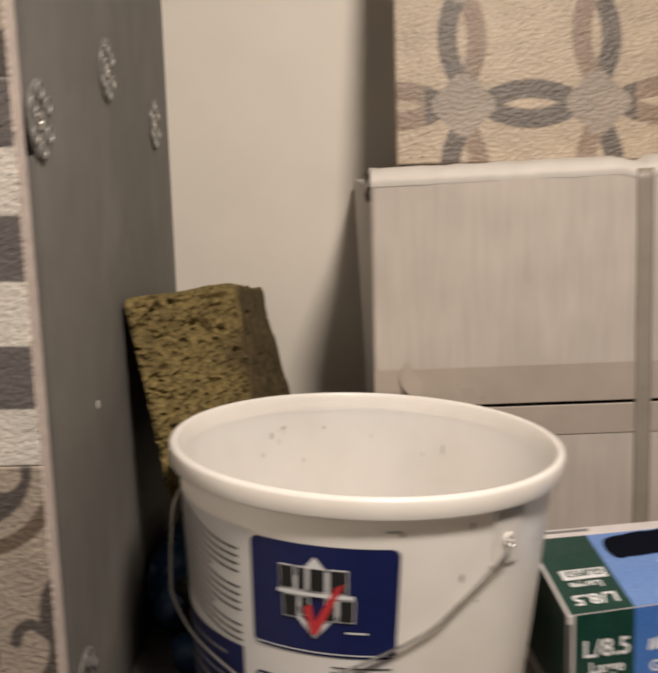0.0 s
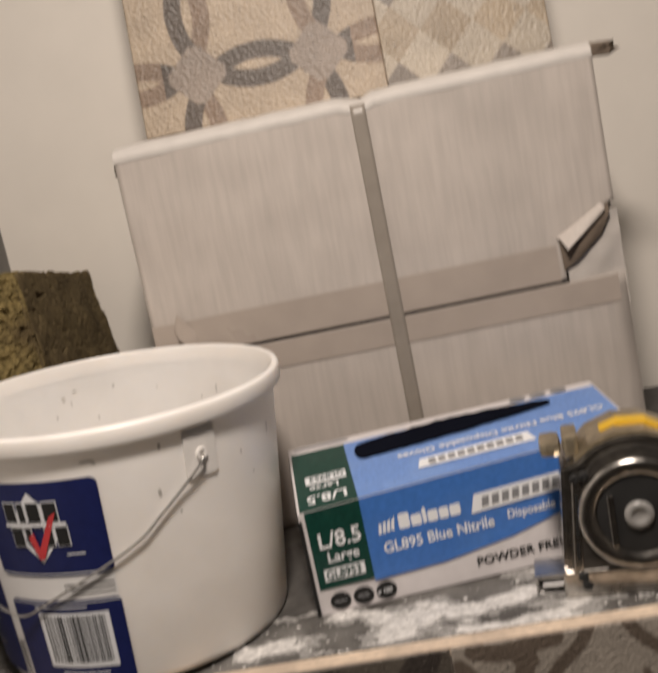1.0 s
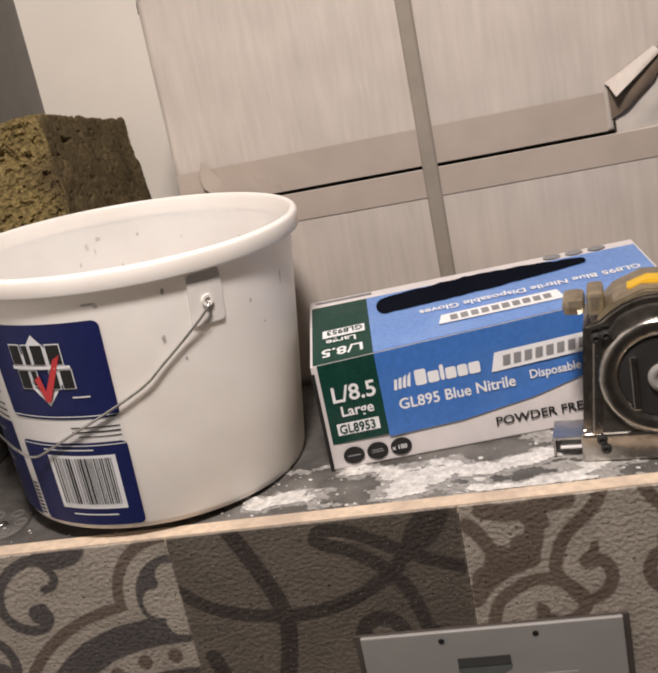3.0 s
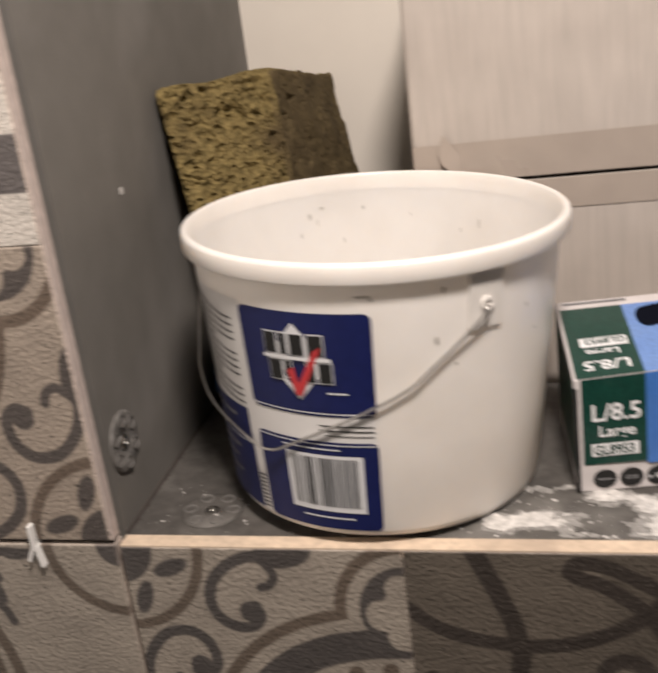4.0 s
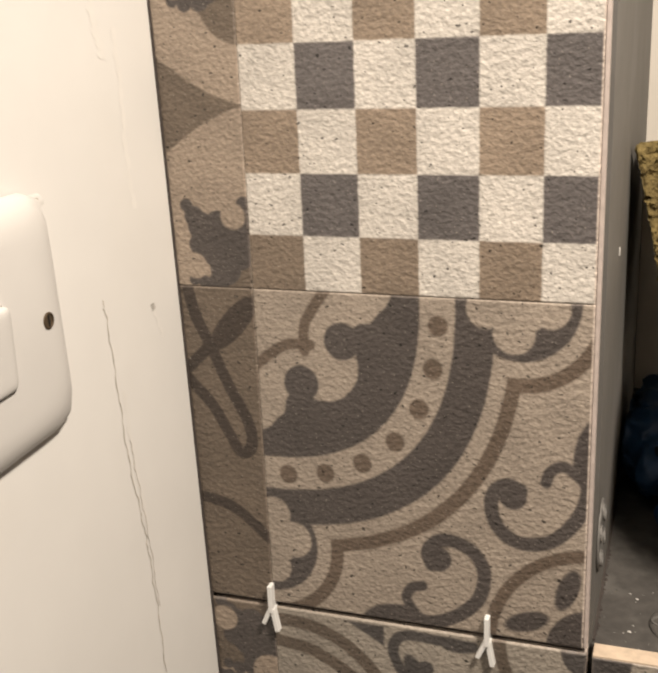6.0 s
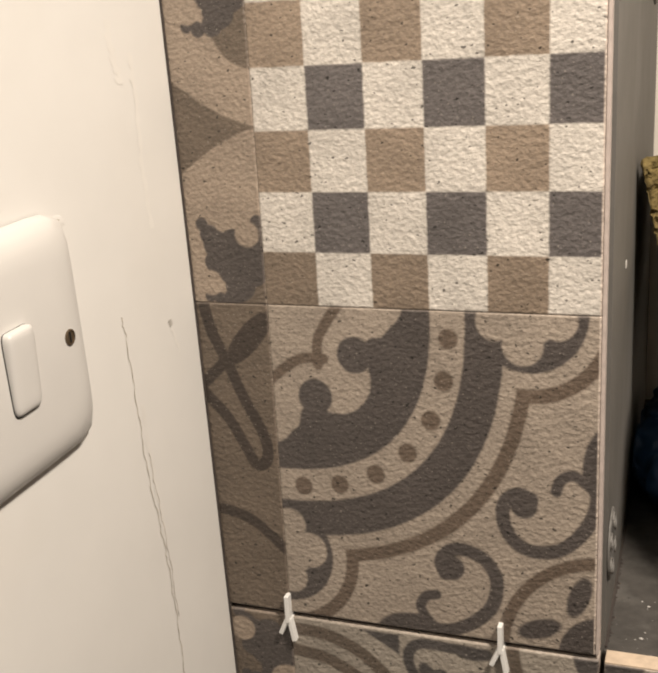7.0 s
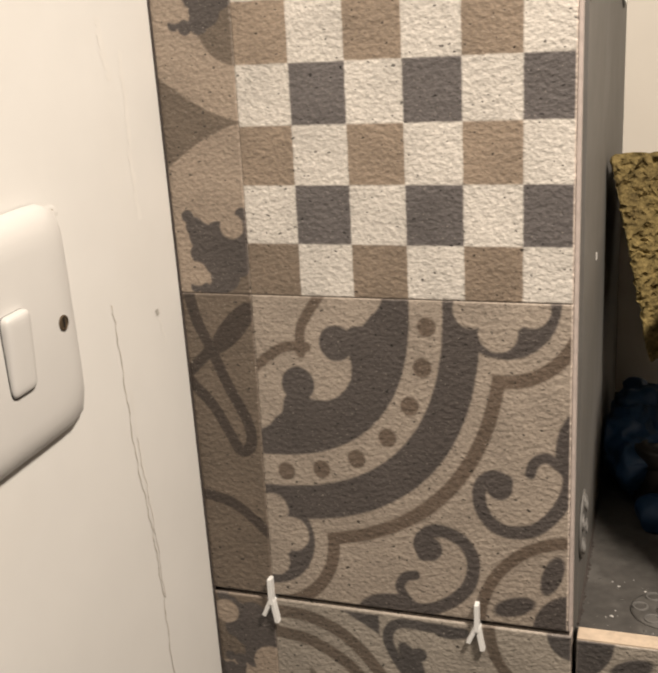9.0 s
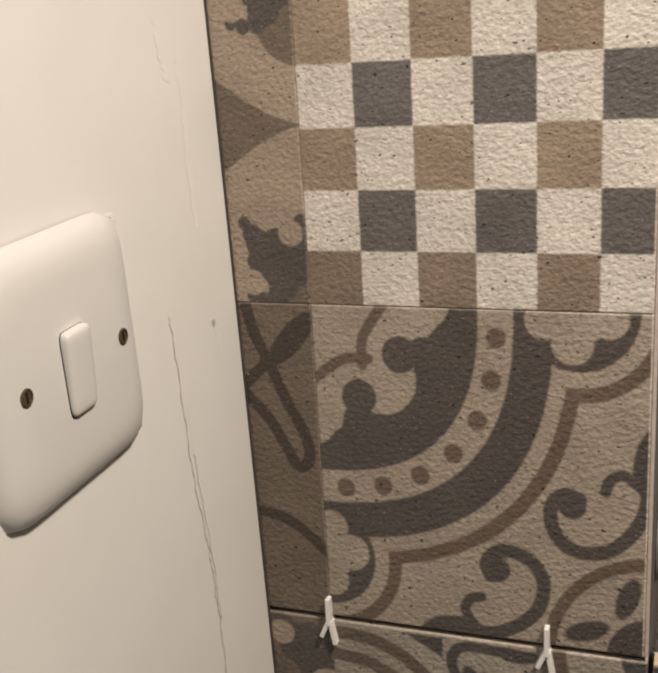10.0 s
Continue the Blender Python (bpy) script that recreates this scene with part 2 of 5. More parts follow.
RED = shader("red_ink", (0.55, 0.04, 0.045), 0.4, spread=0.1, bump=0.0)
CARD = shader("white_card", (0.66, 0.63, 0.60), 0.7, spread=0.05, grain=90, bump=0.08, bump_scale=300)
CARD_BROWN = shader("brown_card_edge", (0.15, 0.115, 0.085), 0.8, spread=0.15)
GREEN = shader("dark_green_print", (0.006, 0.042, 0.031), 0.40, spread=0.2, grain=400, bump=0.03, spec=0.3, stain=(0.05, 0.08, 0.07), stain_amount=0.25, stain_scale=60)
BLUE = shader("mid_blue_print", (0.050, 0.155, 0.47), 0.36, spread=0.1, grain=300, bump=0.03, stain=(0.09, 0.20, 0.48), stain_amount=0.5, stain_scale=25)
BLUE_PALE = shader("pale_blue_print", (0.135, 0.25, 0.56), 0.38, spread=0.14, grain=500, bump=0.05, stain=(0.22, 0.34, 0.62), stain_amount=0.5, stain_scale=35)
WHITE_INK = shader("white_ink", (0.75, 0.76, 0.78), 0.45, spread=0.03, bump=0.0)
SLOT_SHADE = shader("slot_shade", (0.006, 0.007, 0.012), 0.8, spread=0.1, bump=0.0, spec=0.0)
CHROME = shader("worn_chrome", (0.50, 0.48, 0.45), 0.24, metal=1.0, spread=0.25, grain=160, bump=0.15, bump_scale=250, stain=(0.25, 0.22, 0.18), stain_amount=0.6, stain_scale=60)
BLACK_RUBBER = shader("black_rubber", (0.018, 0.018, 0.018), 0.55, spread=0.2, bump=0.1)
YELLOW = shader("yellow_plastic", (0.62, 0.38, 0.012), 0.4, spread=0.1)
GREY_PLATE = shader("grey_film_plate", (0.27, 0.263, 0.252), 0.35, spread=0.04, grain=60, bump=0.03)
BLUE_GLOVE = shader("blue_nitrile", (0.012, 0.048, 0.12), 0.5, spread=0.15, grain=120, bump=0.2)
DARK_JAR = shader("dark_plastic", (0.02, 0.018, 0.016), 0.35, spread=0.2)
CRACK = shader("crack_shadow", (0.44, 0.40, 0.35), 0.9, spread=0.4, grain=400)
SCUFF = shader("grey_scuff", (0.46, 0.44, 0.41), 0.6, spread=0.3, grain=500, bump=0.0)
FAINT = shader("faint_speck", (0.54, 0.52, 0.49), 0.6, spread=0.2, grain=500, bump=0.0)
SMUDGE = shader("faint_wall_smudge", (0.755, 0.742, 0.716), 0.6, spread=0.04, grain=60, bump=0.05)
GAP_SHADE = shader("flap_gap_shade", (0.05, 0.04, 0.033), 0.9, spread=0.2)
BOX_CARD = shader("greyish_box_card", (0.60, 0.57, 0.57), 0.6, spread=0.06, grain=90, bump=0.06, bump_scale=300)
LIT_TOP_CARD = shader("lit_white_card", (0.57, 0.54, 0.505), 0.65, spread=0.04, grain=90, bump=0.06, bump_scale=300)
SCREW = shader("dull_brass", (0.16, 0.12, 0.08), 0.5, metal=0.7, spread=0.2)
FILM = shader("clear_tape_crinkle", (0.49, 0.455, 0.42), 0.16, spread=0.05, grain=80, bump=0.5, bump_scale=110)
HAZE = shader("thin_plaster_haze", (0.27, 0.262, 0.25), 0.9, spread=0.3, grain=300, bump=0.4)
PLASTER = shader("white_plaster_dust", (0.55, 0.535, 0.515), 0.9, spread=0.3, grain=260, bump=0.5)


def sponge_shader():
    m = shader("yellow_sponge", (0.180, 0.138, 0.058), 0.95, spread=0.45, grain=260, bump=0.0, stain=(0.075, 0.055, 0.03), stain_amount=0.85, stain_scale=30, spec=0.1)
    N, L = m.node_tree.nodes, m.node_tree.links
    b, tc = N["Principled BSDF"], N["Texture Coordinate"]
    v = N.new("ShaderNodeTexVoronoi")
    v.inputs["Scale"].default_value = 420
    n = N.new("ShaderNodeTexNoise")
    n.inputs["Scale"].default_value, n.inputs["Detail"].default_value = 260, 5
    L.new(tc.outputs["Object"], v.inputs["Vector"])
    L.new(tc.outputs["Object"], n.inputs["Vector"])
    add = N.new("ShaderNodeMath")
    add.operation = "ADD"
    L.new(v.outputs["Distance"], add.inputs[0])
    L.new(n.outputs["Fac"], add.inputs[1])
    bp = N.new("ShaderNodeBump")
    bp.inputs["Strength"].default_value, bp.inputs["Distance"].default_value = 0.8, 0.002
    L.new(add.outputs[0], bp.inputs["Height"])
    L.new(bp.outputs[0], b.inputs["Normal"])
    return m


def card_shader():
    """White-printed corrugated card with upright fibre streaks."""
    m = shader("streaked_white_card", (0.475, 0.43, 0.39), 0.62, spread=0.05, grain=30, bump=0.0, stain=(0.36, 0.33, 0.30), stain_amount=0.3, stain_scale=9)
    N, L = m.node_tree.nodes, m.node_tree.links
    b, tc = N["Principled BSDF"], N["Texture Coordinate"]
    mp = N.new("ShaderNodeMapping")
    mp.inputs["Scale"].default_value = (260, 260, 14)
    n = N.new("ShaderNodeTexNoise")
    n.inputs["Scale"].default_value, n.inputs["Detail"].default_value = 1.0, 3
    L.new(tc.outputs["Object"], mp.inputs[0])
    L.new(mp.outputs[0], n.inputs["Vector"])
    r = N.new("ShaderNodeMapRange")
    r.inputs[1].default_value, r.inputs[2].default_value, r.inputs[3].default_value, r.inputs[4].default_value = 0.35, 0.65, 0.945, 1.045
    L.new(n.outputs["Fac"], r.inputs[0])
    sc = N.new("ShaderNodeVectorMath")
    sc.operation = "SCALE"
    src = b.inputs["Base Color"].links[0].from_socket
    L.new(src, sc.inputs[0])
    L.new(r.outputs[0], sc.inputs["Scale"])
    L.new(sc.outputs[0], b.inputs["Base Color"])
    bp = N.new("ShaderNodeBump")
    bp.inputs["Strength"].default_value, bp.inputs["Distance"].default_value = 0.15, 0.001
    L.new(n.outputs["Fac"], bp.inputs["Height"])
    L.new(bp.outputs[0], b.inputs["Normal"])
    return m


SPONGE = sponge_shader()
STREAKED = card_shader()
TAPE = shader("buff_packing_tape", (0.395, 0.342, 0.298), 0.30, spread=0.04, grain=60, bump=0.08, bump_scale=120)
STRAP = shader("grey_strap", (0.27, 0.24, 0.205), 0.4, spread=0.06, grain=90, bump=0.05)

# ---- the room ----
LEDGE = -0.010
WALL_X = -0.1795


def wall_at(z):
    """The white side wall leans a little out of plumb."""
    return WALL_X - 0.019 * z


BACK_Y = 0.345
RIGHT_X = 0.95


def setting(name, bm, material, label, category):
    return tagged(part(name, bm, material, None), label, category, kind="structure")


side = block(WALL_X - 0.1, WALL_X, -1.7, 0.012, -1.1, 0.80)
for v in side.verts:
    v.co.x -= 0.019 * v.co.z
setting("wall_left", side, PAINT, "white painted wall with a hairline crack", "wall")
seam = block(WALL_X - 0.001, WALL_X + 0.0010, -0.0008, 0.0002, -0.3, 0.78)
for v in seam.verts:
    v.co.x -= 0.019 * v.co.z
setting("joint", seam, ADHESIVE, "dark open joint in the corner", "joint")
setting("wall_back", block(-0.1, RIGHT_X + 0.1, BACK_Y, BACK_Y + 0.1, LEDGE - 0.02, 0.80), WARM_PAINT, "cream painted wall behind the ledge", "wall")
# Unseen, assumed room sides; their dark colour is set to cut bounced light.
setting("wall_right", block(RIGHT_X, RIGHT_X + 0.1, -1.7, BACK_Y, -1.1, 0.80), DARK_SHELL, "unseen plain wall, dark to cut bounce", "wall")
setting("wall_front", block(WALL_X - 0.1, RIGHT_X + 0.1, -1.8, -1.7, -1.1, 0.80), DARK_SHELL, "unseen plain wall, dark to cut bounce", "wall")
setting("floor", block(WALL_X - 0.1, RIGHT_X + 0.1, -1.8, 0.1, -1.2, -1.1), DARK_SHELL, "unseen plain floor, dark to cut bounce", "floor")
setting("ceiling", block(WALL_X - 0.1, RIGHT_X + 0.1, -1.8, BACK_Y + 0.1, 0.80, 0.90), DARK_SHELL, "unseen low ceiling, dark to cut bounce", "ceiling")
pier = setting("wall_pier", block(WALL_X - 0.02, 0.003, 0.0125, BACK_Y, LEDGE - 0.02, 0.80), BOARD, "grey tile backer board on the side of a pier", "wall")
ledge = setting("ledge", block(0.003, RIGHT_X, 0.0105, BACK_Y, LEDGE - 0.03, LEDGE - 0.0005), DUST, "dusty grey boarded ledge top", "ledge")
setting("wall_below", block(WALL_X, RIGHT_X, 0.0105, 0.1, -1.1, LEDGE - 0.03), ADHESIVE, "dark adhesive bed behind the tiles", "wall")
setting("joint", block(0.0030, 0.0042, 0.0126, 0.330, LEDGE - 0.001, LEDGE + 0.0008), ADHESIVE, "dark open joint along the foot of the board", "joint")
setting("joint", block(WALL_X, 0.0, 0.003, 0.0103, -0.02, 0.79), ADHESIVE, "dark open joint between tiles", "joint")

# ---- printed tiles ----
EDGE_PINK = shader("pale_pinkish_tile_side", (0.50, 0.43, 0.40), 0.7, spread=0.12, grain=200, bump=0.2)
CREAM = (0.60, 0.565, 0.52)
SLATE = (0.122, 0.111, 0.110)
BROWN = (0.272, 0.214, 0.163)
SAND = (0.335, 0.285, 0.238)
DARK = (0.080, 0.069, 0.065)
MID = (0.132, 0.100, 0.077)
UMBER = (0.145, 0.115, 0.089)
UMBER_DARK = (0.052, 0.040, 0.033)
TAN = (0.318, 0.258, 0.205)
SOFT = 0.0035


def lay(col, sd, tone, soft=SOFT):
    """Lay a tone where the distance sd is below zero."""
    a = np.clip(0.5 - sd / (2 * soft), 0, 1)[..., None]
    return col * (1 - a) + np.array(tone) * a


def ball(a, b, x, y, r):
    return np.hypot(a - x, b - y) - r


def oval(a, b, x, y, rx, ry, turn=0.0):
    c, s = math.cos(radians(turn)), math.sin(radians(turn))
    p, q = (a - x) * c + (b - y) * s, -(a - x) * s + (b - y) * c
    return (np.hypot(p / rx, q / ry) - 1) * min(rx, ry)


def stroke(a, b, points, width):
    """Distance to a smooth brush line."""
    line = smooth_line([(x, y, 0) for x, y in points], 6)
    best = np.full(a.shape, 9.0)
    for p, q in zip(line, line[1:]):
        dx, dy = q.x - p.x, q.y - p.y
        t = np.clip(((a - p.x) * dx + (b - p.y) * dy) / (dx * dx + dy * dy + 1e-12), 0, 1)
        best = np.minimum(best, np.hypot(a - p.x - t * dx, b - p.y - t * dy))
    return best - width / 2


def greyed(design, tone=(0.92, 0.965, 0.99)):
    """The same print toned greyer; the lower tiles' dimmer light is put into it."""
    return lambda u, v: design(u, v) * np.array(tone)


def plain(a, tone):
    return np.ones(a.shape + (3,)) * np.array(tone)


def corner_flower(col, a, b):
    """A quarter wreath round the corner (1, 1), with two leaves."""
    r = np.hypot(a - 1, b - 1)
    col = lay(col, np.abs(r - 0.30) - 0.019, MID)
    col = lay(col, r - 0.135, DARK)
    for p, q in ((a, b), (b, a)):
        col = lay(col, oval(p, q, 0.925, 0.81, 0.030, 0.068, 20), DARK)
    return col


def scrolls(col, a, b):
    for p, q in ((a, b), (b, a)):
        col = lay(col, stroke(p, q, [(0.968, 0.46), (0.97, 0.53), (0.94, 0.60), (0.885, 0.66), (0.825, 0.682), (0.77, 0.678), (0.725, 0.645), (0.703, 0.59), (0.71, 0.54), (0.747, 0.513), (0.785, 0.525)], 0.042), DARK)
        col = lay(col, ball(p, q, 0.764, 0.545, 0.040), DARK)
        col = lay(col, stroke(p, q, [(0.857, 0.495), (0.868, 0.462), (0.905, 0.445), (0.955, 0.475)], 0.032), DARK)
        col = lay(col, oval(p, q, 0.985, 0.405, 0.055, 0.105, 8), DARK)
    return col


def medallion(a, b):
    """A quarter medallion centred at (0, 0), with scrolls and a wreathed far corner."""
    col = plain(a, SAND)
    r = (np.abs(a) ** 2.5 + np.abs(b) ** 2.5) ** 0.4
    body = np.minimum(np.minimum(r - 0.712, ball(a, b, 0.78, 0, 0.162)), ball(a, b, 0, 0.78, 0.162))
    col = lay(col, body - 0.086, MID)
    col = lay(col, body - 0.045, SAND)
    col = lay(col, body, DARK)
    for p, q in ((a, b), (b, a)):
        trefoil = np.minimum(np.minimum(ball(p, q, 0.762, 0.085, 0.058), ball(p, q, 0.685, 0.022, 0.055)), ball(p, q, 0.86, 0.018, 0.052))
        col = lay(col, np.minimum(trefoil, oval(p, q, 0.77, 0.03, 0.08, 0.06)), SAND)
    col = lay(col, np.abs(r - 0.550) - 0.050, SAND)
    for k in range(7):
        w = radians(8.0 + 12.3 * k)
        f = 0.553 / (math.cos(w) ** 2.5 + math.sin(w) ** 2.5) ** 0.4
        col = lay(col, ball(a, b, f * math.cos(w), f * math.sin(w), 0.029), MID)
    light = np.minimum(ball(a, b, 0.0, 0.0, 0.25), ball(a, b, 0.21, 0.21, 0.105))
    for p, q in ((a, b), (b, a)):
        light = np.minimum(light, np.minimum(ball(p, q, 0.295, 0.0, 0.10), ball(p, q, 0.155, 0.17, 0.10)))
        light = np.minimum(light, ball(p, q, 0.335, -0.02, 0.085))
    col = lay(col, light, SAND)
    for p, q in ((a, b), (b, a)):
        col = lay(col, stroke(p, q, [(0.235, -0.02), (0.185, 0.045), (0.155, 0.10), (0.152, 0.17)], 0.032), MID)
        col = lay(col, ball(p, q, 0.268, 0.137, 0.054), DARK)
        col = lay(col, stroke(p, q, [(0.30, 0.125), (0.33, 0.10), (0.39, 0.10)], 0.032), DARK)
    col = corner_flower(col, a, b)
    return scrolls(col, a, b)


def m_down(u, v):
    return medallion(u * 0.973, (1 - v) * 0.985)


def m_mirrored(u, v):
    return medallion((1 - u) * 0.98, v)


def softened(design, reach):
    """Average a hard-edged print over a small square, for even edges."""
    steps = [reach * k / 2 for k in (-2, -1, 0, 1, 2)]
    return lambda u, v: sum(design(u + a, v + b) for a in steps for b in steps) / 25


def chequer(u, v):
    z = v * 0.1553
    a, b = u * 5.84, np.where(z < 0.0243, z / 0.0243, 1 + (z - 0.0243) / 0.0262)
    i, j = np.floor(a), np.floor(b)
    light = (i + j) % 2 == 1
    vary = np.where(j == 0, 0.74, 0.90) + 0.20 * ((np.sin(i * 12.9 + j * 78.2) * 43758.5) % 1.0)
    tone = np.where((j % 2 == 0)[..., None], np.array(BROWN) * vary[..., None], np.array(SLATE))
    col = np.where(light[..., None], np.array(CREAM), tone)
    return col.astype(float)


def wreath(u, v):
    """Broad double rings with a leaf, a hanging scroll and a wreathed corner."""
    col = plain(u, SAND)
    col = lay(col, stroke(u, v, [(-0.08, 0.955), (0.021, 0.957), (0.129, 0.95), (0.231, 0.91), (0.312, 0.843), (0.38, 0.757), (0.434, 0.663), (0.481, 0.53), (0.50, 0.40), (0.50, 0.2)], 0.046), MID)
    col = lay(col, stroke(u, v, [(-0.08, 0.877), (0.007, 0.877), (0.116, 0.863), (0.217, 0.817), (0.292, 0.757), (0.36, 0.663), (0.407, 0.517), (0.42, 0.40), (0.42, 0.2)], 0.046), MID)
    col = lay(col, oval(u, v, 0.125, 0.60, 0.047, 0.105, -4), UMBER)
    col = lay(col, oval(u, v, 0.142, 0.68, 0.018, 0.075, 14), UMBER)
    col = lay(col, oval(u, v, 0.205, 0.53, 0.075, 0.055, 35), UMBER)
    col = lay(col, oval(u, v, 0.13, 0.45, 0.06, 0.08), UMBER)
    col = lay(col, stroke(u, v, [(0.66, 0.965), (0.536, 0.97), (0.448, 0.970), (0.412, 0.943), (0.405, 0.897), (0.434, 0.83), (0.475, 0.77), (0.515, 0.717), (0.532, 0.672)], 0.036), DARK)
    col = lay(col, oval(u, v, 0.485, 0.825, 0.032, 0.085, 26), DARK)
    col = lay(col, ball(u, v, 0.510, 0.862, 0.026), DARK)
    col = lay(col, oval(u, v, 0.615, 0.958, 0.055, 0.022), DARK)
    col = lay(col, np.maximum(np.maximum(0.985 - 0.58 * (u - 0.26) - v, v - 0.99), u - 0.375), DARK)
    r = np.hypot(u - 1.01, v - 1.0)
    col = lay(col, np.abs(r - 0.268) - 0.020, MID)
    return lay(col, np.maximum(r - 0.085, -0.2), DARK)


def ribbons(u, v):
    """Dark bands crossing on umber, with a looped stem and a leaf."""
    col = plain(u, UMBER)
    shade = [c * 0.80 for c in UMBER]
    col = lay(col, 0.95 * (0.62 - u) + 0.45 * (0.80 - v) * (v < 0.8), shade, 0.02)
    d = UMBER_DARK
    col = lay(col, stroke(u, v, [(0.20, 1.05), (0.238, 0.972), (0.292, 0.855), (0.343, 0.719), (0.351, 0.596), (0.303, 0.405), (0.265, 0.322), (0.22, 0.2)], 0.062), d)
    col = lay(col, stroke(u, v, [(-0.05, 0.83), (0.003, 0.791), (0.097, 0.724), (0.23, 0.682), (0.40, 0.667), (0.563, 0.693), (0.718, 0.769), (0.813, 0.86), (0.86, 0.91)], 0.052), d)
    col = lay(col, oval(u, v, 0.885, 0.94, 0.055, 0.115, -42), d)
    col = lay(col, stroke(u, v, [(0.515, 0.935), (0.535, 0.964), (0.61, 0.959), (0.718, 0.909), (0.825, 0.85), (0.963, 0.795), (1.05, 0.77)], 0.048), d)
    col = lay(col, stroke(u, v, [(0.515, 0.935), (0.54, 0.915), (0.622, 0.884), (0.727, 0.809), (0.797, 0.714), (0.833, 0.59), (0.854, 0.543), (0.87, 0.45)], 0.052), d)
    col = lay(col, stroke(u, v, [(0.598, 0.55), (0.64, 0.615), (0.716, 0.617), (0.754, 0.566)], 0.055), d)
    col = lay(col, stroke(u, v, [(0.06, 0.53), (0.076, 0.476), (0.099, 0.38), (0.15, 0.3)], 0.06), d)
    return lay(col, stroke(u, v, [(0.375, 0.30), (0.41, 0.38), (0.492, 0.386), (0.546, 0.341)], 0.05), d)


def curls(u, v):
    """Brown curls on sand with a broken leaf patch in the corner."""
    col = plain(u, SAND)
    d = MID
    for line, width in (([(0.075, 0.975), (0.163, 0.958), (0.263, 0.972), (0.345, 0.985)], 0.062), ([(0.245, 0.955), (0.232, 0.882), (0.205, 0.790)], 0.066), ([(0.209, 0.794), (0.109, 0.757), (0.043, 0.706), (0.009, 0.662)], 0.070), ([(0.02, 0.93), (0.055, 0.89), (0.096, 0.813)], 0.052)):
        col = lay(col, stroke(u, v, line, width), d)
    for x, y, rx, ry, turn in ((0.105, 0.80, 0.055, 0.04, 40), (0.19, 0.83, 0.045, 0.05, 0), (0.235, 0.93, 0.055, 0.035, -30), (0.05, 0.74, 0.045, 0.035, 35)):
        col = lay(col, oval(u, v, x, y, rx, ry, turn), d)
    for p, q in ((u, v), (1.045 - u, v)):
        col = lay(col, stroke(p, q, [(0.462, 1.02), (0.449, 0.983), (0.409, 0.933), (0.343, 0.876), (0.303, 0.813), (0.285, 0.738), (0.323, 0.675), (0.369, 0.618), (0.436, 0.645), (0.463, 0.700), (0.445, 0.752), (0.409, 0.772)], 0.045), d)
        col = lay(col, oval(p, q, 0.400, 0.765, 0.040, 0.030, 20), d)
        col = lay(col, oval(p, q, 0.412, 0.800, 0.016, 0.036, -20), d)
        col = lay(col, stroke(p, q, [(0.04, 0.50), (0.056, 0.555), (0.089, 0.643), (0.163, 0.694), (0.236, 0.713), (0.316, 0.687), (0.369, 0.618), (0.336, 0.562), (0.276, 0.549), (0.223, 0.574)], 0.045), d)
        col = lay(col, oval(p, q, 0.228, 0.588, 0.022, 0.042, 20), d)
    return col


def fleur(col, a, b, x, y, s):
    for dx, dy, r in ((0.02, 0, 0.33), (-0.30, 0.36, 0.14), (-0.20, 0.22, 0.20), (0.05, 0.22, 0.22), (0.30, 0.15, 0.22), (0.44, 0.34, 0.13), (0.42, 0.52, 0.11), (-0.40, 0.50, 0.09), (0.10, -0.34, 0.22), (0.28, -0.12, 0.24), (0.0, -0.50, 0.14), (-0.20, -0.54, 0.10), (-0.36, -0.50, 0.08), (-0.24, -0.02, 0.16)):
        col = lay(col, ball(a, b, x + dx * s, y + dy * s, r * s), DARK, 0.01)
    return col


def strip_petals(u, v):
    """The cut edge of a petal print: tan discs, umber wedges, slate flowers. u, b in strip widths."""
    b = v * 0.1553 / 0.034
    col = plain(u, TAN)
    for y in (2.31, 5.75):
        col = lay(col, np.abs(b - y) - 0.50 * np.clip(1.02 - u, 0, 2) ** 1.5 - 0.02, UMBER, 0.015)
    for y in (0.58, 4.05):
        col = lay(col, ball(u, b, 1.05, y - 0.50, 0.52), UMBER, 0.015)
        col = fleur(col, u, b, 0.55, y, 0.98)
        col = lay(col, ball(u, b, 0.22, y - 0.30, 0.17), TAN, 0.015)
        col = lay(col, ball(u, b, 0.80, y + 0.36, 0.17), TAN, 0.015)
    return col


def strip_ribbons(u, v):
    b = v * 0.1565 / 0.034
    col = plain(u, UMBER)
    d = UMBER_DARK
    col = lay(col, stroke(u, b, [(0.06, 4.65), (0.16, 4.2), (0.34, 3.8), (0.55, 3.28), (0.82, 2.72), (0.84, 2.38), (0.68, 2.28), (0.52, 2.55), (0.30, 2.95), (-0.02, 3.3)], 0.17), d, 0.012)
    col = lay(col, oval(u, b, 0.70, 4.12, 0.17, 0.50, -42), d, 0.012)
    col = lay(col, stroke(u, b, [(0.35, 3.80), (0.16, 3.62), (-0.05, 3.42)], 0.16), d, 0.012)
    return lay(col, stroke(u, b, [(-0.05, 1.56), (0.3, 1.50), (0.6, 1.37), (1.08, 0.95)], 0.17), d, 0.012)


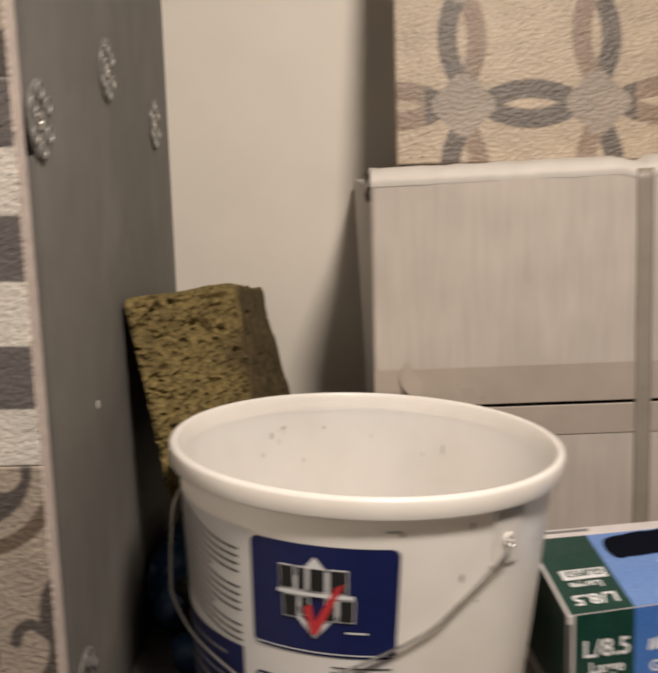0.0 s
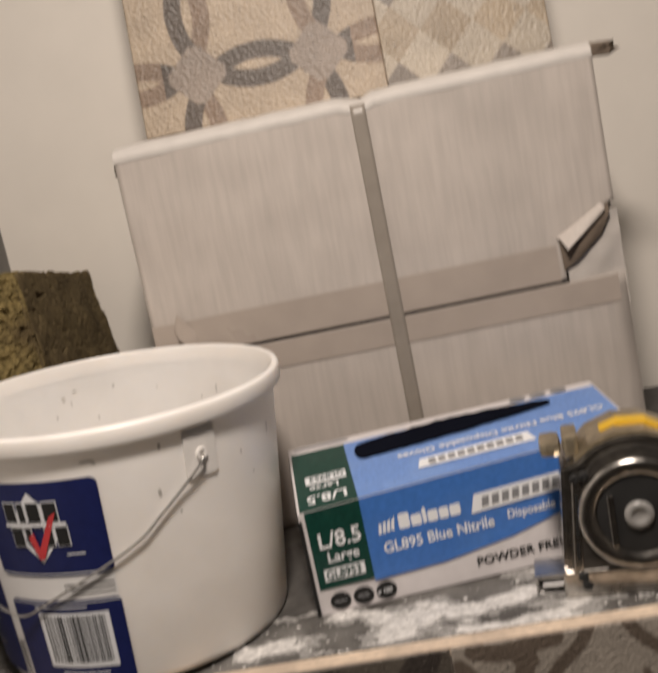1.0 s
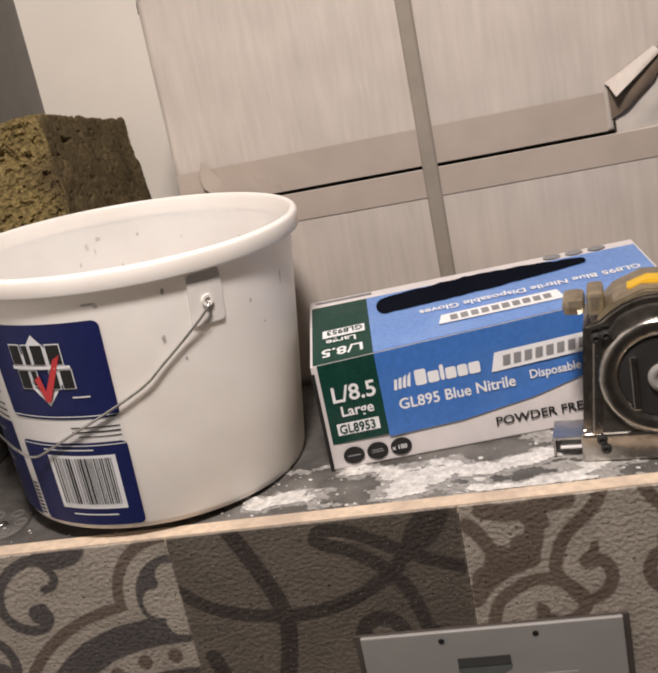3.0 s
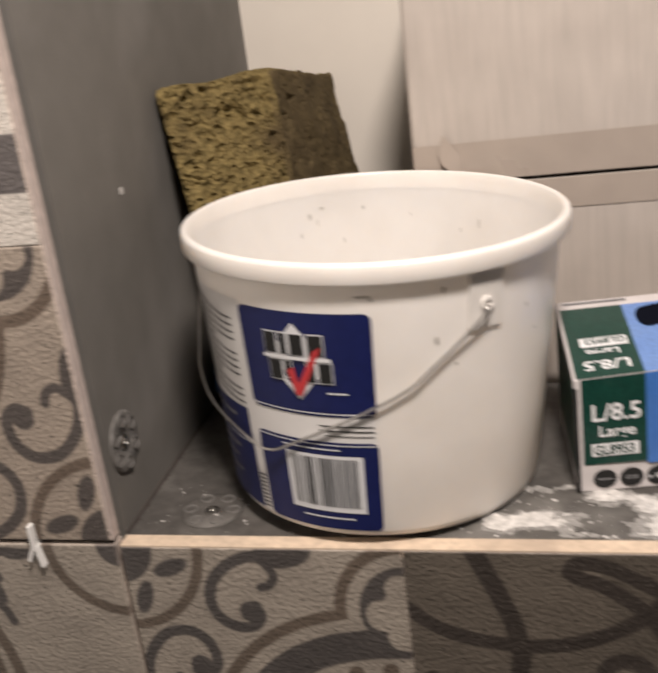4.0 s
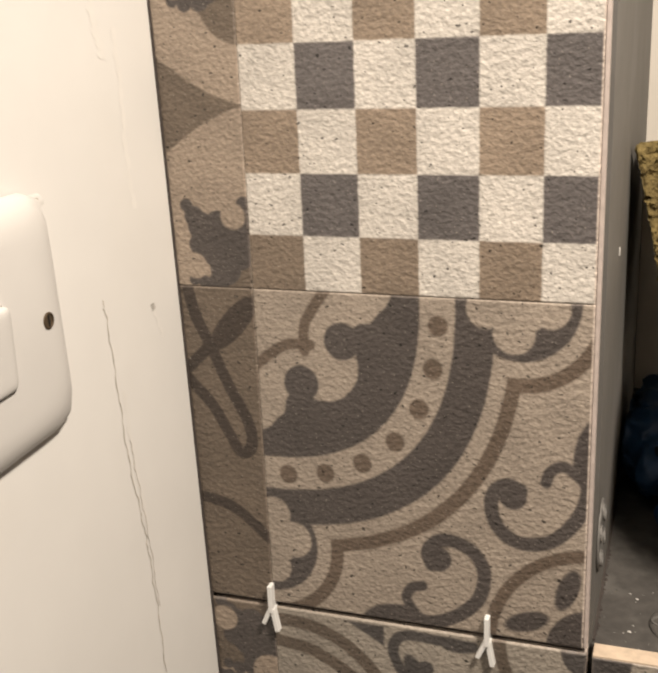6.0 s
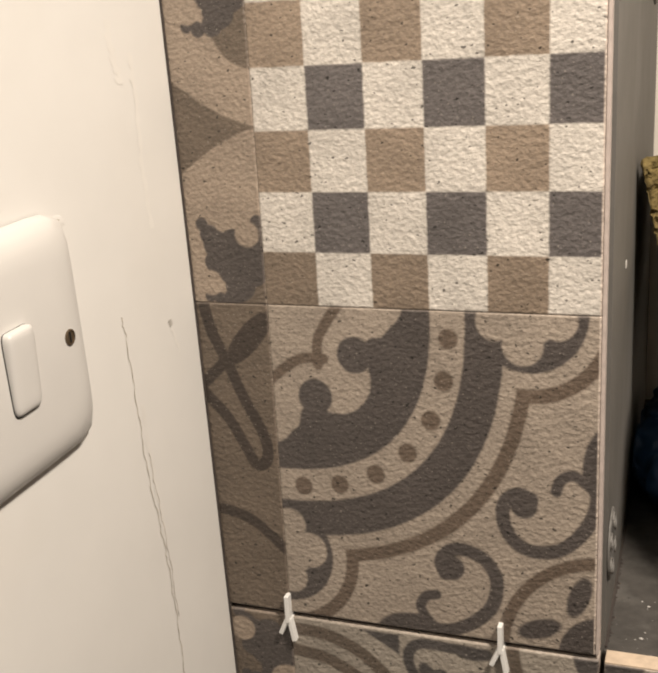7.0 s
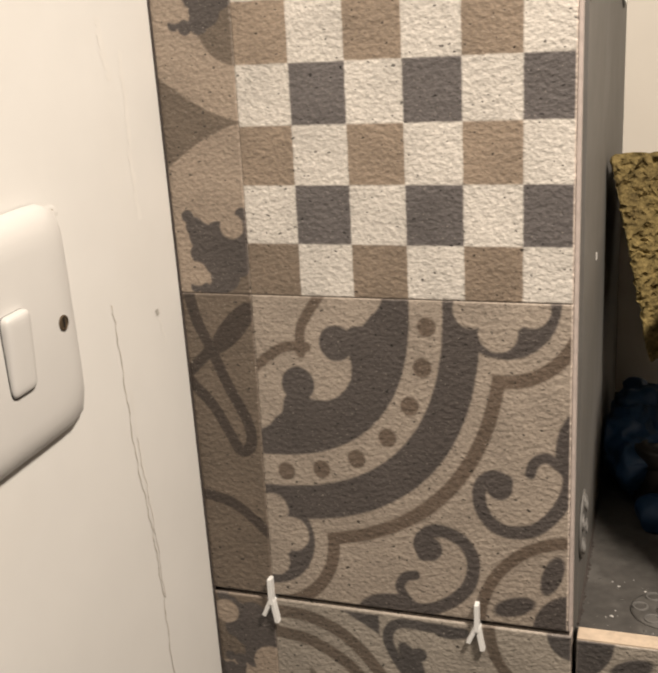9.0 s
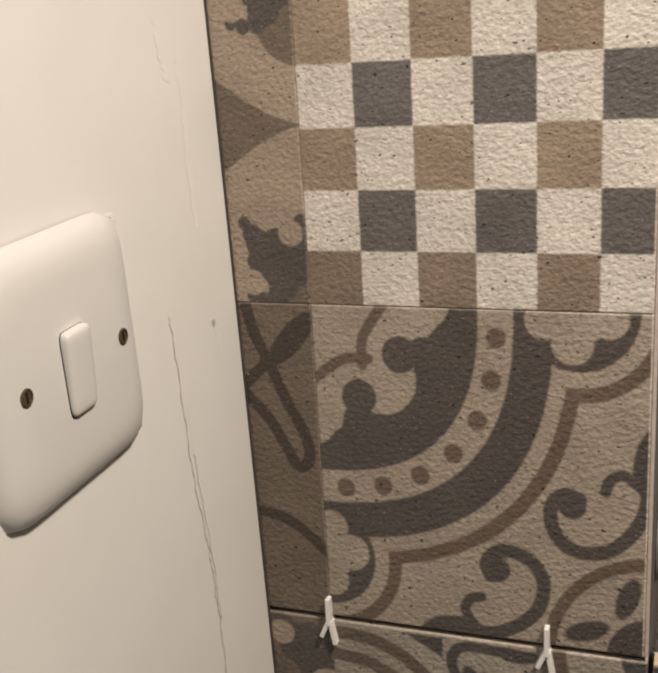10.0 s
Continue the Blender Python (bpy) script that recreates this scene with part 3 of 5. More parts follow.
def strip_flower(u, v):
    b = v * 0.15 / 0.034
    col = plain(u, UMBER)
    col = lay(col, oval(u, b, 0.5, 2.6, 0.9, 0.7, 0), TAN, 0.015)
    col = fleur(col, u, b, 0.6, 3.85, 1.05)
    col = lay(col, ball(u, b, 0.22, 4.1, 0.2), TAN, 0.015)
    col = lay(col, ball(u, b, 0.9, 3.3, 0.28), TAN, 0.015)
    return fleur(col, u, b, 0.2, 3.0, 0.5)


def links(u, v):
    """Linked rings over a grid of grey eight-sided bosses."""
    a, b = u * 2.0 + 0.5, v * 0.22 / 0.0815 + 0.57
    fa, fb = a - np.floor(a), b - np.floor(b)
    col = plain(u, (0.50, 0.43, 0.35))
    upright = np.abs(fa - 0.5) > np.abs(fb - 0.5)
    for cx in (-0.5, 0.5, 1.5):
        for cy in (-0.5, 0.5, 1.5):
            r = np.hypot(fa - cx, fb - cy)
            odd = (np.floor(a + 0.5) + (cx < 0)) % 2 == 0
            side = (a < 0.72) | (a > 2.28)
            brown = (upright & odd) | (~upright & side)
            tone = np.where(brown[..., None], np.array((0.27, 0.205, 0.16)), np.array((0.115, 0.098, 0.088)))
            k = np.clip(0.5 - (np.abs(r - 0.612) - 0.072) / 0.014, 0, 1)[..., None]
            col = col * (1 - k) + tone * k
    da, db = np.minimum(fa, 1 - fa), np.minimum(fb, 1 - fb)
    boss = np.maximum(np.maximum(da, db) - 0.235, (da + db) - 0.275)
    return lay(col, boss, (0.335, 0.295, 0.27), 0.01)


def facets(u, v):
    """Small pale diamonds with rows of grey and of tan ones."""
    a, b = (u * 0.109 - 0.0095) / 0.0345, v * 0.22 / 0.0365 + 0.03
    p, q = np.floor(a + b + 0.5), np.floor(a - b + 0.5)
    i, j = (p + q) / 2, (p - q) / 2
    whole = np.abs(i - np.round(i)) < 0.25
    vary = (np.sin(p * 12.9 + q * 78.2) * 43758.5) % 1.0
    row = np.where((np.round(j) % 2 == 0)[..., None], np.array((0.265, 0.242, 0.225)), np.array((0.40, 0.345, 0.272)))
    base = np.where(whole[..., None], row, np.array((0.50, 0.465, 0.41)))
    return base * (0.90 + 0.2 * vary[..., None])


STEP = 0.0005


def tile_piece(parent, x0, x1, z0, z1, design, pale_right=0.0, pale_left=0.0, flat=None, deep=0.009, name="tile"):
    """One printed panel of tile: rounded edges, pale body on the sides."""
    nx, nz = max(4, int((x1 - x0) / STEP)), max(4, int((z1 - z0) / STEP))
    xs, zs = np.linspace(x0, x1, nx + 1), np.linspace(z0, z1, nz + 1)
    xs, zs = np.r_[x0, xs, x1], np.r_[z0, zs, z1]
    X, Z = np.meshgrid(xs, zs)
    edge = np.minimum(np.minimum(X - x0, x1 - X), np.minimum(Z - z0, z1 - Z))
    Y = np.clip(0.0007 - edge, 0, None) ** 2 / 0.0010
    Y[0, :] = Y[-1, :] = deep
    Y[:, 0] = Y[:, -1] = deep
    u, v = (X - x0) / (x1 - x0), (Z - z0) / (z1 - z0)
    wob = 0.00035
    uu = u + wob * (np.sin(v * 61 + 3 * np.sin(u * 23)) + 0.6 * np.sin(v * 143 + u * 50))
    vv = v + wob * (np.sin(u * 57 + 3 * np.sin(v * 27)) + 0.6 * np.sin(u * 131 + v * 47))
    col = design(np.clip(uu, 0, 1), np.clip(vv, 0, 1))
    rim = np.clip(1.4 - edge / 0.0005, 0, 1) * 0.22
    rim[Y >= deep] = 1.0
    if pale_right:
        rim = np.maximum(rim, np.clip((pale_right - (x1 - X)) / 0.0006 + 0.5, 0, 1))
    if pale_left:
        rim = np.maximum(rim, np.clip((pale_left - (X - x0)) / 0.0006 + 0.5, 0, 1))
    col = col * (1 - rim[..., None]) + np.array(BODY) * rim[..., None]
    h, w = X.shape
    co = np.stack([X, Y, Z], -1).reshape(-1, 3)
    idx = np.arange(h * w).reshape(h, w)
    quads = np.stack([idx[:-1, :-1], idx[:-1, 1:], idx[1:, 1:], idx[1:, :-1]], -1).reshape(-1)
    me = bpy.data.meshes.new(name)
    me.vertices.add(h * w)
    me.vertices.foreach_set("co", co.ravel())
    n = len(quads) // 4
    me.loops.add(n * 4)
    me.loops.foreach_set("vertex_index", quads)
    me.polygons.add(n)
    me.polygons.foreach_set("loop_start", np.arange(0, n * 4, 4))
    me.update(calc_edges=True)
    layer = me.color_attributes.new("print", "FLOAT_COLOR", "POINT")
    layer.data.foreach_set("color", np.concatenate([col.reshape(-1, 3), np.ones((h * w, 1))], 1).ravel())
    me.materials.append(TILE)
    ob = new(name, me)
    ob.parent = parent
    if flat is not None:
        ob.matrix_local = flat
    return ob


tiled = tagged(new("wall_tiles"), "patchwork patterned porcelain wall tiles, part way through laying", "wall tiles", kind="structure")
ZT = 0.1497
LOW = -0.0095
LEFT = WALL_X - 0.012
TT = ZT + 0.1553
tile_piece(tiled, -0.1461, 0.0, -0.0068, ZT, m_down, pale_right=0.0006)
tile_piece(tiled, -0.1461, 0.0, ZT, TT, softened(chequer, 0.0019), pale_right=0.0006)
tile_piece(tiled, -0.1461, 0.0, TT, TT + 0.150, m_down, pale_right=0.0006)
STRIP = lambda design: (lambda u, v: design((u * (-0.1461 - LEFT) + LEFT + 0.1803) / 0.034, v))
tile_piece(tiled, LEFT, -0.1461, -0.0068, ZT, STRIP(strip_ribbons))
tile_piece(tiled, LEFT, -0.1461, ZT, TT, STRIP(strip_petals))
tile_piece(tiled, LEFT, -0.1461, TT, TT + 0.150, STRIP(strip_ribbons))
tile_piece(tiled, LEFT, -0.1461, LOW - 0.150, LOW, STRIP(strip_flower))
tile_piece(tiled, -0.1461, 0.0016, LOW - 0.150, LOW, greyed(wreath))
TOP = LEDGE - 0.0003
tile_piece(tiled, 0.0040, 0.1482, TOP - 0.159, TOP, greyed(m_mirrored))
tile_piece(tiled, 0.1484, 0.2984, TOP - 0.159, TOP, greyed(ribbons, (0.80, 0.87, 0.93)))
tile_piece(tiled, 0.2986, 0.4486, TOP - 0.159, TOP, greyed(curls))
tile_piece(tiled, 0.4488, 0.5988, TOP - 0.159, TOP, m_down)
part("tile_edge", block(0.0042, 0.60, 0.0004, 0.0100, TOP - 0.004, TOP + 0.0009, 0.0003), TILE_BODY, tiled, "cut pale edge along the top of the tiles")

part("tile_edge", block(0.0002, 0.0017, 0.0006, 0.0075, -0.0068, TT + 0.150, 0.0003), EDGE_PINK, tiled, "pale cut side of the tiles")

# leaning offcut on the box
loose_tile = thing("loose_tile", "loose patterned tile offcut leaning above the carton", "tile", at=(0.160, 0.2260, 0.2600))
loose_tile.rotation_euler = (radians(-13), 0, radians(0.5))
tile_piece(loose_tile, 0.0, 0.1630, 0.0, 0.22, lambda u, v: links(u, v) * np.array((0.74, 0.69, 0.62)), name="printed_face")
tile_piece(loose_tile, 0.1632, 0.272, 0.0, 0.22, softened(lambda u, v: facets(u, v) * np.array((0.76, 0.71, 0.64)), 0.0024), name="printed_face")


# ---- tile spacers ----
def tile_spacer(x, z):
    s = thing("tile_spacer", "white plastic Y-shaped tile spacer stuck in the joint", "spacer", "tile spacers in the joint", (x, -0.0002, z))
    part("stem", block(-0.0011, 0.0011, -0.004, 0.004, -0.002, 0.0125, 0.0004), SPACER, s)
    for sx, turn in ((-1, 24), (1, -10)):
        leg = part("leg", block(-0.0011, 0.0011, -0.0035, 0.004, -0.0125 if sx > 0 else -0.0095, 0.0, 0.0004), SPACER, s)
        leg.matrix_local = pose(0.0004 * sx, 0.0002 * sx, 0.0, 0, turn, 0)
    return s


tile_spacer(-0.1462, -0.0090)
tile_spacer(-0.0418, -0.0090)

# ---- light switch on the white wall ----
switch = thing("light_switch", "white plastic single rocker light switch on white wall", "light switch", at=(wall_at(0.1648), -0.1390, 0.1648))

switch.rotation_euler = (radians(2.6), 0, 0)


def switch_plate():
    """A dished plate: rounded corners and soft shoulders, facing +x."""
    bm = bmesh.new()
    rings = []
    n = 48
    for half, depth in ((0.0440, 0.0), (0.0438, 0.0016), (0.0424, 0.0040), (0.0392, 0.0062), (0.0350, 0.0074), (0.030, 0.0079), (0.0, 0.0080)):
        ring = []
        for k in range(n):
            w = 2 * math.pi * k / n
            c, s = math.cos(w), math.sin(w)
            p = 9.0 if half > 0.035 else 6.0
            r = half / (abs(c) ** p + abs(s) ** p) ** (1 / p)
            ring.append(bm.verts.new((depth, r * c, r * s)) if half else None)
        rings.append(ring)
    for a, b in zip(rings[:-2], rings[1:-1]):
        for i in range(n):
            j = (i + 1) % n
            bm.faces.new((a[i], a[j], b[j], b[i]))
    bm.faces.new(rings[-2])
    return bm


part("plate", switch_plate(), SWITCH, switch, smooth=True)


def rounded_block(half_y, half_z, rings, tilt, n=64):
    """A block facing +x with rounded corners; rings: (inset, height); tilt lifts the upper end."""
    bm = bmesh.new()
    loops = []
    for inset, high in rings:
        hy, hz, loop = half_y - inset, half_z - inset, []
        for k in range(n):
            w = 2 * math.pi * k / n
            c, q = math.cos(w), math.sin(w)
            y = hy * math.copysign(abs(c) ** 0.24, c)
            z = hz * math.copysign(abs(q) ** 0.24, q)
            loop.append(bm.verts.new((high + (tilt * z if high > 0.0075 else 0.0), y, z)))
        loops.append(loop)
    for lower, upper in zip(loops, loops[1:]):
        for i in range(n):
            j = (i + 1) % n
            bm.faces.new((lower[i], lower[j], upper[j], upper[i]))
    bm.faces.new(loops[-1])
    return bm


part("rocker", rounded_block(0.0072, 0.0147, [(0, 0.0060), (0, 0.0090), (0.0002, 0.0096), (0.0007, 0.0101), (0.0015, 0.0104), (0.0028, 0.01055), (0.0050, 0.0106)], 0.055), SWITCH, switch, smooth=True).location = (0.0, -0.0005, -0.0015)
# Black slab round the rocker: the shade in its gap is painted.
part("rocker_gap_shade", rounded_block(0.0075, 0.0150, [(0, 0.0060), (0, 0.00808)], 0.0), INK, switch).location = (0.0, -0.0006, -0.0017)
for y in (-0.0285, 0.0290):
    screw = part("screw", lathe([(0.0030, 0.0052), (0.0030, 0.0080), (0.0025, 0.0082), (0.0024, 0.0078), (0.0, 0.0078)], 20), SCREW, switch, "dark brass screw in its socket")
    screw.matrix_local = pose(0.0003, y, 0.0, 0, 90, 0)
    slot = part("slot", block(-0.0019, 0.0019, -0.0003, 0.0003, 0.0079, 0.0082), INK, screw)

# hairline crack and filler scars on the white wall
wall_left = bpy.data.objects["wall_left"]


def crack(points, width, material=CRACK, name="crack", lift=0.0002):
    line = smooth_line([(WALL_X, y, z) for y, z in points], 10)
    verts, faces = [], []
    for i, p in enumerate(line):
        wob = 0.0005 * math.sin(i * 0.9) + 0.0004 * math.sin(i * 2.3)
        w = width * (0.35 + 0.65 * abs(math.sin(i * 0.9 + 0.4)))
        verts += [(wall_at(p.z) + lift, p.y + wob - w, p.z), (wall_at(p.z) + lift, p.y + wob + w, p.z)]
    faces = [(2 * i, 2 * i + 1, 2 * i + 3, 2 * i + 2) for i in range(len(line) - 1)]
    return part(name, mesh_of(name, verts, faces), material, wall_left)


crack([(-0.0560, 0.098), (-0.0530, 0.072), (-0.0505, 0.048), (-0.0490, 0.015)], 0.00024)
crack([(-0.0630, 0.160), (-0.0615, 0.150), (-0.060, 0.12), (-0.0585, 0.089), (-0.054, 0.06), (-0.052, 0.04), (-0.0505, 0.01), (-0.050, -0.02), (-0.047, -0.08), (-0.044, -0.15)], 0.00034)
crack([(-0.0250, 0.1482), (-0.0243, 0.1468), (-0.0240, 0.1452)], 0.0019, SCUFF, "scuff_mark")
for line, wide in (([(-0.0245, 0.147), (-0.0215, 0.139), (-0.0185, 0.131)], 0.0005), ([(-0.0310, 0.262), (-0.0300, 0.240), (-0.0315, 0.215), (-0.0300, 0.190)], 0.0008), ([(-0.0455, 0.275), (-0.0440, 0.262), (-0.0405, 0.250)], 0.0012), ([(-0.0560, 0.120), (-0.0535, 0.085), (-0.0500, 0.055)], 0.0007)):
    crack(line, wide * 2.4, SMUDGE, "smudge", 0.0001)
crack([(-0.0985, 0.2058), (-0.0965, 0.2062), (-0.0955, 0.2050)], 0.0009)


def filler(y, z, ry, rz, high, seed):
    """A trowelled lump of filler on the wall."""
    bm = bmesh.new()
    bmesh.ops.create_uvsphere(bm, u_segments=28, v_segments=16, radius=1.0)
    for v in bm.verts:
        n = 1 + 0.45 * noise.noise(v.co * 1.7 + Vector((seed, 0, 0))) + 0.25 * noise.noise(v.co * 4 + Vector((0, seed, 0)))
        zz = z + v.co.z * rz * n
        v.co = Vector((wall_at(zz) - 0.0002 + max(-0.001, v.co.x * high), y + v.co.y * ry * n, zz))
    return part("filler_lump", bm, PAINT, wall_left, smooth=True)


filler(-0.0985, 0.2045, 0.0075, 0.0030, 0.0005, 3)

# ---- fixing washers in the board ----
def washer(at, facing, metal=None, rim=None):
    """A dished steel fixing disc with a centre screw and punched holes."""
    w = thing("fixing_washer", "galvanised steel fixing washer with holes in grey board", "washer", "fixing washers", at)
    bm = lathe([(0.0165, 0.0), (0.0165, 0.0006), (0.015, 0.0010), (0.0085, 0.0012), (0.006, 0.0002), (0.0035, -0.0005), (0.0, -0.0005)], 36)
    disc_ob = part("disc", bm, metal or WASHER, w, smooth=True)
    for k in range(6):
        a = 2 * math.pi * k / 6
        ring = part("punched_hole", lathe([(0.0040, 0.0006), (0.0038, 0.0017), (0.0030, 0.0017), (0.0027, 0.0003), (0.0, 0.0003)], 16), rim or RING, disc_ob)
        ring.location = (0.0118 * math.cos(a), 0.0118 * math.sin(a), 0.0)
    part("screw_head", lathe([(0.0042, -0.0004), (0.0040, 0.0010), (0.0016, 0.0011), (0.0013, 0.0003), (0.0, 0.0003)], 16), STEEL, disc_ob)
    w.matrix_world = Matrix.Translation(at) @ facing
    return w


RING = shader("pale_galvanised", (0.36, 0.35, 0.335), 0.38, metal=0.6, spread=0.2, grain=300, bump=0.1)
WASHER = shader("dusty_galvanised", (0.150, 0.145, 0.138), 0.6, metal=0.1, spread=0.25, grain=300, bump=0.2, stain=(0.2, 0.19, 0.18), stain_amount=0.7, stain_scale=60)
SIDE = pose(0, 0, 0, 0, 90, 0)
for y, z in ((0.023, 0.289), (0.153, 0.315), (0.287, 0.287)):
    washer((0.0033, y, z), SIDE)
washer((0.0033, 0.030, 0.034), SIDE, None, WASHER)
washer((0.043, 0.034, LEDGE - 0.0003), Matrix.Identity(4), DUST, WASHER)
part("splash", block(0.0030, 0.0036, 0.085, 0.0885, 0.150, 0.1535, 0.0002), PLASTER, pier)

# ---- plastic pail ----
PAIL_H, PAIL_R0, PAIL_R1 = 0.1400, 0.0815, 0.0932
pail = thing("pail", "white plastic tile-adhesive pail with a navy label", "pail", at=(0.1290, 0.0835, LEDGE + 0.0030))
pail.rotation_euler = (radians(-2.0), radians(2.6), 0)


def pail_r(h):
    return PAIL_R0 + (PAIL_R1 - PAIL_R0) * h / PAIL_H


H, T = PAIL_H, 0.0016
part("body", lathe([(0.0, 0.003), (PAIL_R0 - 0.006, 0.003), (PAIL_R0 - 0.004, 0.0), (PAIL_R0 - 0.001, 0.0008), (PAIL_R0, 0.004), (pail_r(0.05), 0.05), (pail_r(0.1), 0.1), (pail_r(H - 0.012), H - 0.012), (pail_r(H - 0.012), H - 0.0100), (pail_r(H) + 0.0032, H - 0.0098), (pail_r(H) + 0.0036, H - 0.0096), (pail_r(H) + 0.0038, H - 0.0091), (pail_r(H) + 0.0039, H - 0.0050), (pail_r(H) + 0.0038, H - 0.0020), (pail_r(H) + 0.0034, H - 0.0008), (pail_r(H) + 0.0024, H - 0.0002), (pail_r(H) + 0.0012, H), (pail_r(H) + 0.0004, H - 0.0004), (pail_r(H), H - 0.0012), (pail_r(H) - 0.0004, H - 0.0040), (pail_r(H) - 0.0022, H - 0.0120), (pail_r(0.1) - T, 0.1), (pail_r(0.05) - T, 0.05), (PAIL_R0 - T - 0.001, 0.006), (0.0, 0.005)], 128), WHITE_PLASTIC, pail, smooth=True)


def on_pail(s, h, lift):
    """s: degrees round the pail from its front, towards +x."""
    h = h * 1.02
    w, r = radians(s - 2.0), pail_r(h) + lift
    return (r * math.sin(w), -r * math.cos(w), h)


L1, L2, L3 = 0.0003, 0.0006, 0.0009
lab = decal("label", rect(-84, -32.2, 0.004, 0.1155, 24) + rect(-32.2, 9.5, 0.050, 0.066, 16), on_pail, L1, LABEL_WHITE, pail, "printed paper label")
decal("label_panel", rounded(-32, 10, 0.0640, 0.1140, 2.6, 18, 0.0035), on_pail, L2, NAVY, lab)
decal("label_panel", rounded(-32, 10, 0.0040, 0.0510, 2.2, 18, 0.003), on_pail, L2, NAVY, lab)
decal("label_panel", rect(-84, -36.5, 0.0045, 0.0590, 18), on_pail, L2, NAVY, lab)
decals("label_line", [rect(-31, 9.5, 0.0653, 0.0658, 14), rect(-31, 9.5, 0.0493, 0.0498, 14), rect(-84, -36.5, 0.0400, 0.0405, 14)], on_pail, L3, WHITE_INK, lab)
# trade mark as plain shapes
def on_mark(s, t, lift):
    """The trade mark's own frame, a little narrower and taller."""
    return on_pail(-12.8 + (s + 12.5) * 0.84, 0.0905 + (t - 0.0872) * 1.10, lift)


mark = [[(-20.5, 0.0930), (-12.5, 0.1040), (-4.5, 0.0930), (-4.5, 0.0810), (-12.5, 0.0700), (-20.5, 0.0810)], [(-23.5, 0.0888), (-20.5, 0.0930), (-20.5, 0.0846)], [(-4.5, 0.0930), (-1.0, 0.0888), (-4.5, 0.0846)]]
decal("mark_field", mark, on_mark, L3, WHITE_INK, lab)
edge_marks, dark_marks = [], []
for a, b, t0, t1 in ((-24.0, -19.4, 0.0902, 0.0992), (-18.0, -15.4, 0.0902, 0.0992), (-14.0, -9.0, 0.0902, 0.0992), (-7.4, -2.0, 0.0902, 0.0992),
                     (-23.0, -18.2, 0.0786, 0.0872), (-16.8, -14.4, 0.0800, 0.0872), (-8.6, -5.6, 0.0786, 0.0872), (-4.2, 0.4, 0.0786, 0.0872)):
    edge_marks.append(rect(a - 0.35, b + 0.35, t0 - 0.0005, t1 + 0.0005, 2))
    dark_marks.append(rect(a, b, t0, t1, 2))
decals("mark_edge", edge_marks, on_mark, 0.0011, WHITE_INK, lab)
decals("mark_bar", dark_marks, on_mark, 0.0013, INK, lab)
decal("mark_stripe", rect(-25.0, 0.5, 0.0879, 0.0895, 8), on_mark, 0.0014, WHITE_INK, lab)
decal("mark_tick", [[(-16.0, 0.0830), (-13.4, 0.0850), (-12.2, 0.0775), (-11.4, 0.0722), (-13.4, 0.0722)], [(-12.2, 0.0775), (-5.6, 0.0925), (-2.6, 0.0945), (-11.4, 0.0722)]], on_mark, 0.0016, RED, lab)
decals("label_small_print", [rect(-4, 2, 0.0755, 0.0763, 3), rect(-22, -2, 0.0467, 0.0474, 6), rect(-17, 1, 0.0098, 0.0106, 6)], on_pail, L3, WHITE_INK, lab)
# stripe code
code = decal("code_field", rect(-21, 5, 0.0136, 0.0440, 10), on_pail, L3, WHITE_INK, lab)
rnd = random.Random(5)
s = -19.0
bars = []
while s < 3.2:
    w = rnd.choice((0.25, 0.25, 0.5, 0.8))
    bars.append(rect(s, s + w, 0.0165, 0.0425))
    s += w + rnd.choice((0.3, 0.45, 0.7))
decals("code_bar", bars, on_pail, 0.0012, INK, lab)
# wavy lines of small print on the white column
waves = []
for k in range(13):
    h0 = 0.1105 - 0.0036 * k
    waves.append([])
    for j in range(22):
        if k in (4, 9) and j > 15:
            continue
        a0, a1 = -82 + j * 2.05, -82 + (j + 1) * 2.05
        f = lambda a: 0.0036 * math.cos((a + 74) / 34 * math.pi) - 0.00006 * (a + 82)
        waves[-1].append([(a0, h0 + f(a0)), (a1, h0 + f(a1)), (a1, h0 + f(a1) + 0.0010), (a0, h0 + f(a0) + 0.0010)])
decals("label_small_print", waves, on_pail, L2, INK, lab)
decals("label_small_print", [rect(-80, -44, 0.0515, 0.0530, 8), rect(-76, -46, 0.0330, 0.0350, 8), rect(-76, -50, 0.0260, 0.0275, 8), rect(-76, -48, 0.0180, 0.0195, 8)], on_pail, L3, GREY_INK, lab)
decals("label_small_print", [rect(-35.8, -33.0, 0.006 + 0.0022 * k, 0.0070 + 0.0022 * k) for k in range(9)], on_pail, L2, INK, lab)
decals("label_line", [rect(-8, 9, 0.0565, 0.0572, 6), rect(-8, 9, 0.0590, 0.0596, 6), rect(-6, 9, 0.0540, 0.0545, 6)], on_pail, L2, INK, lab)
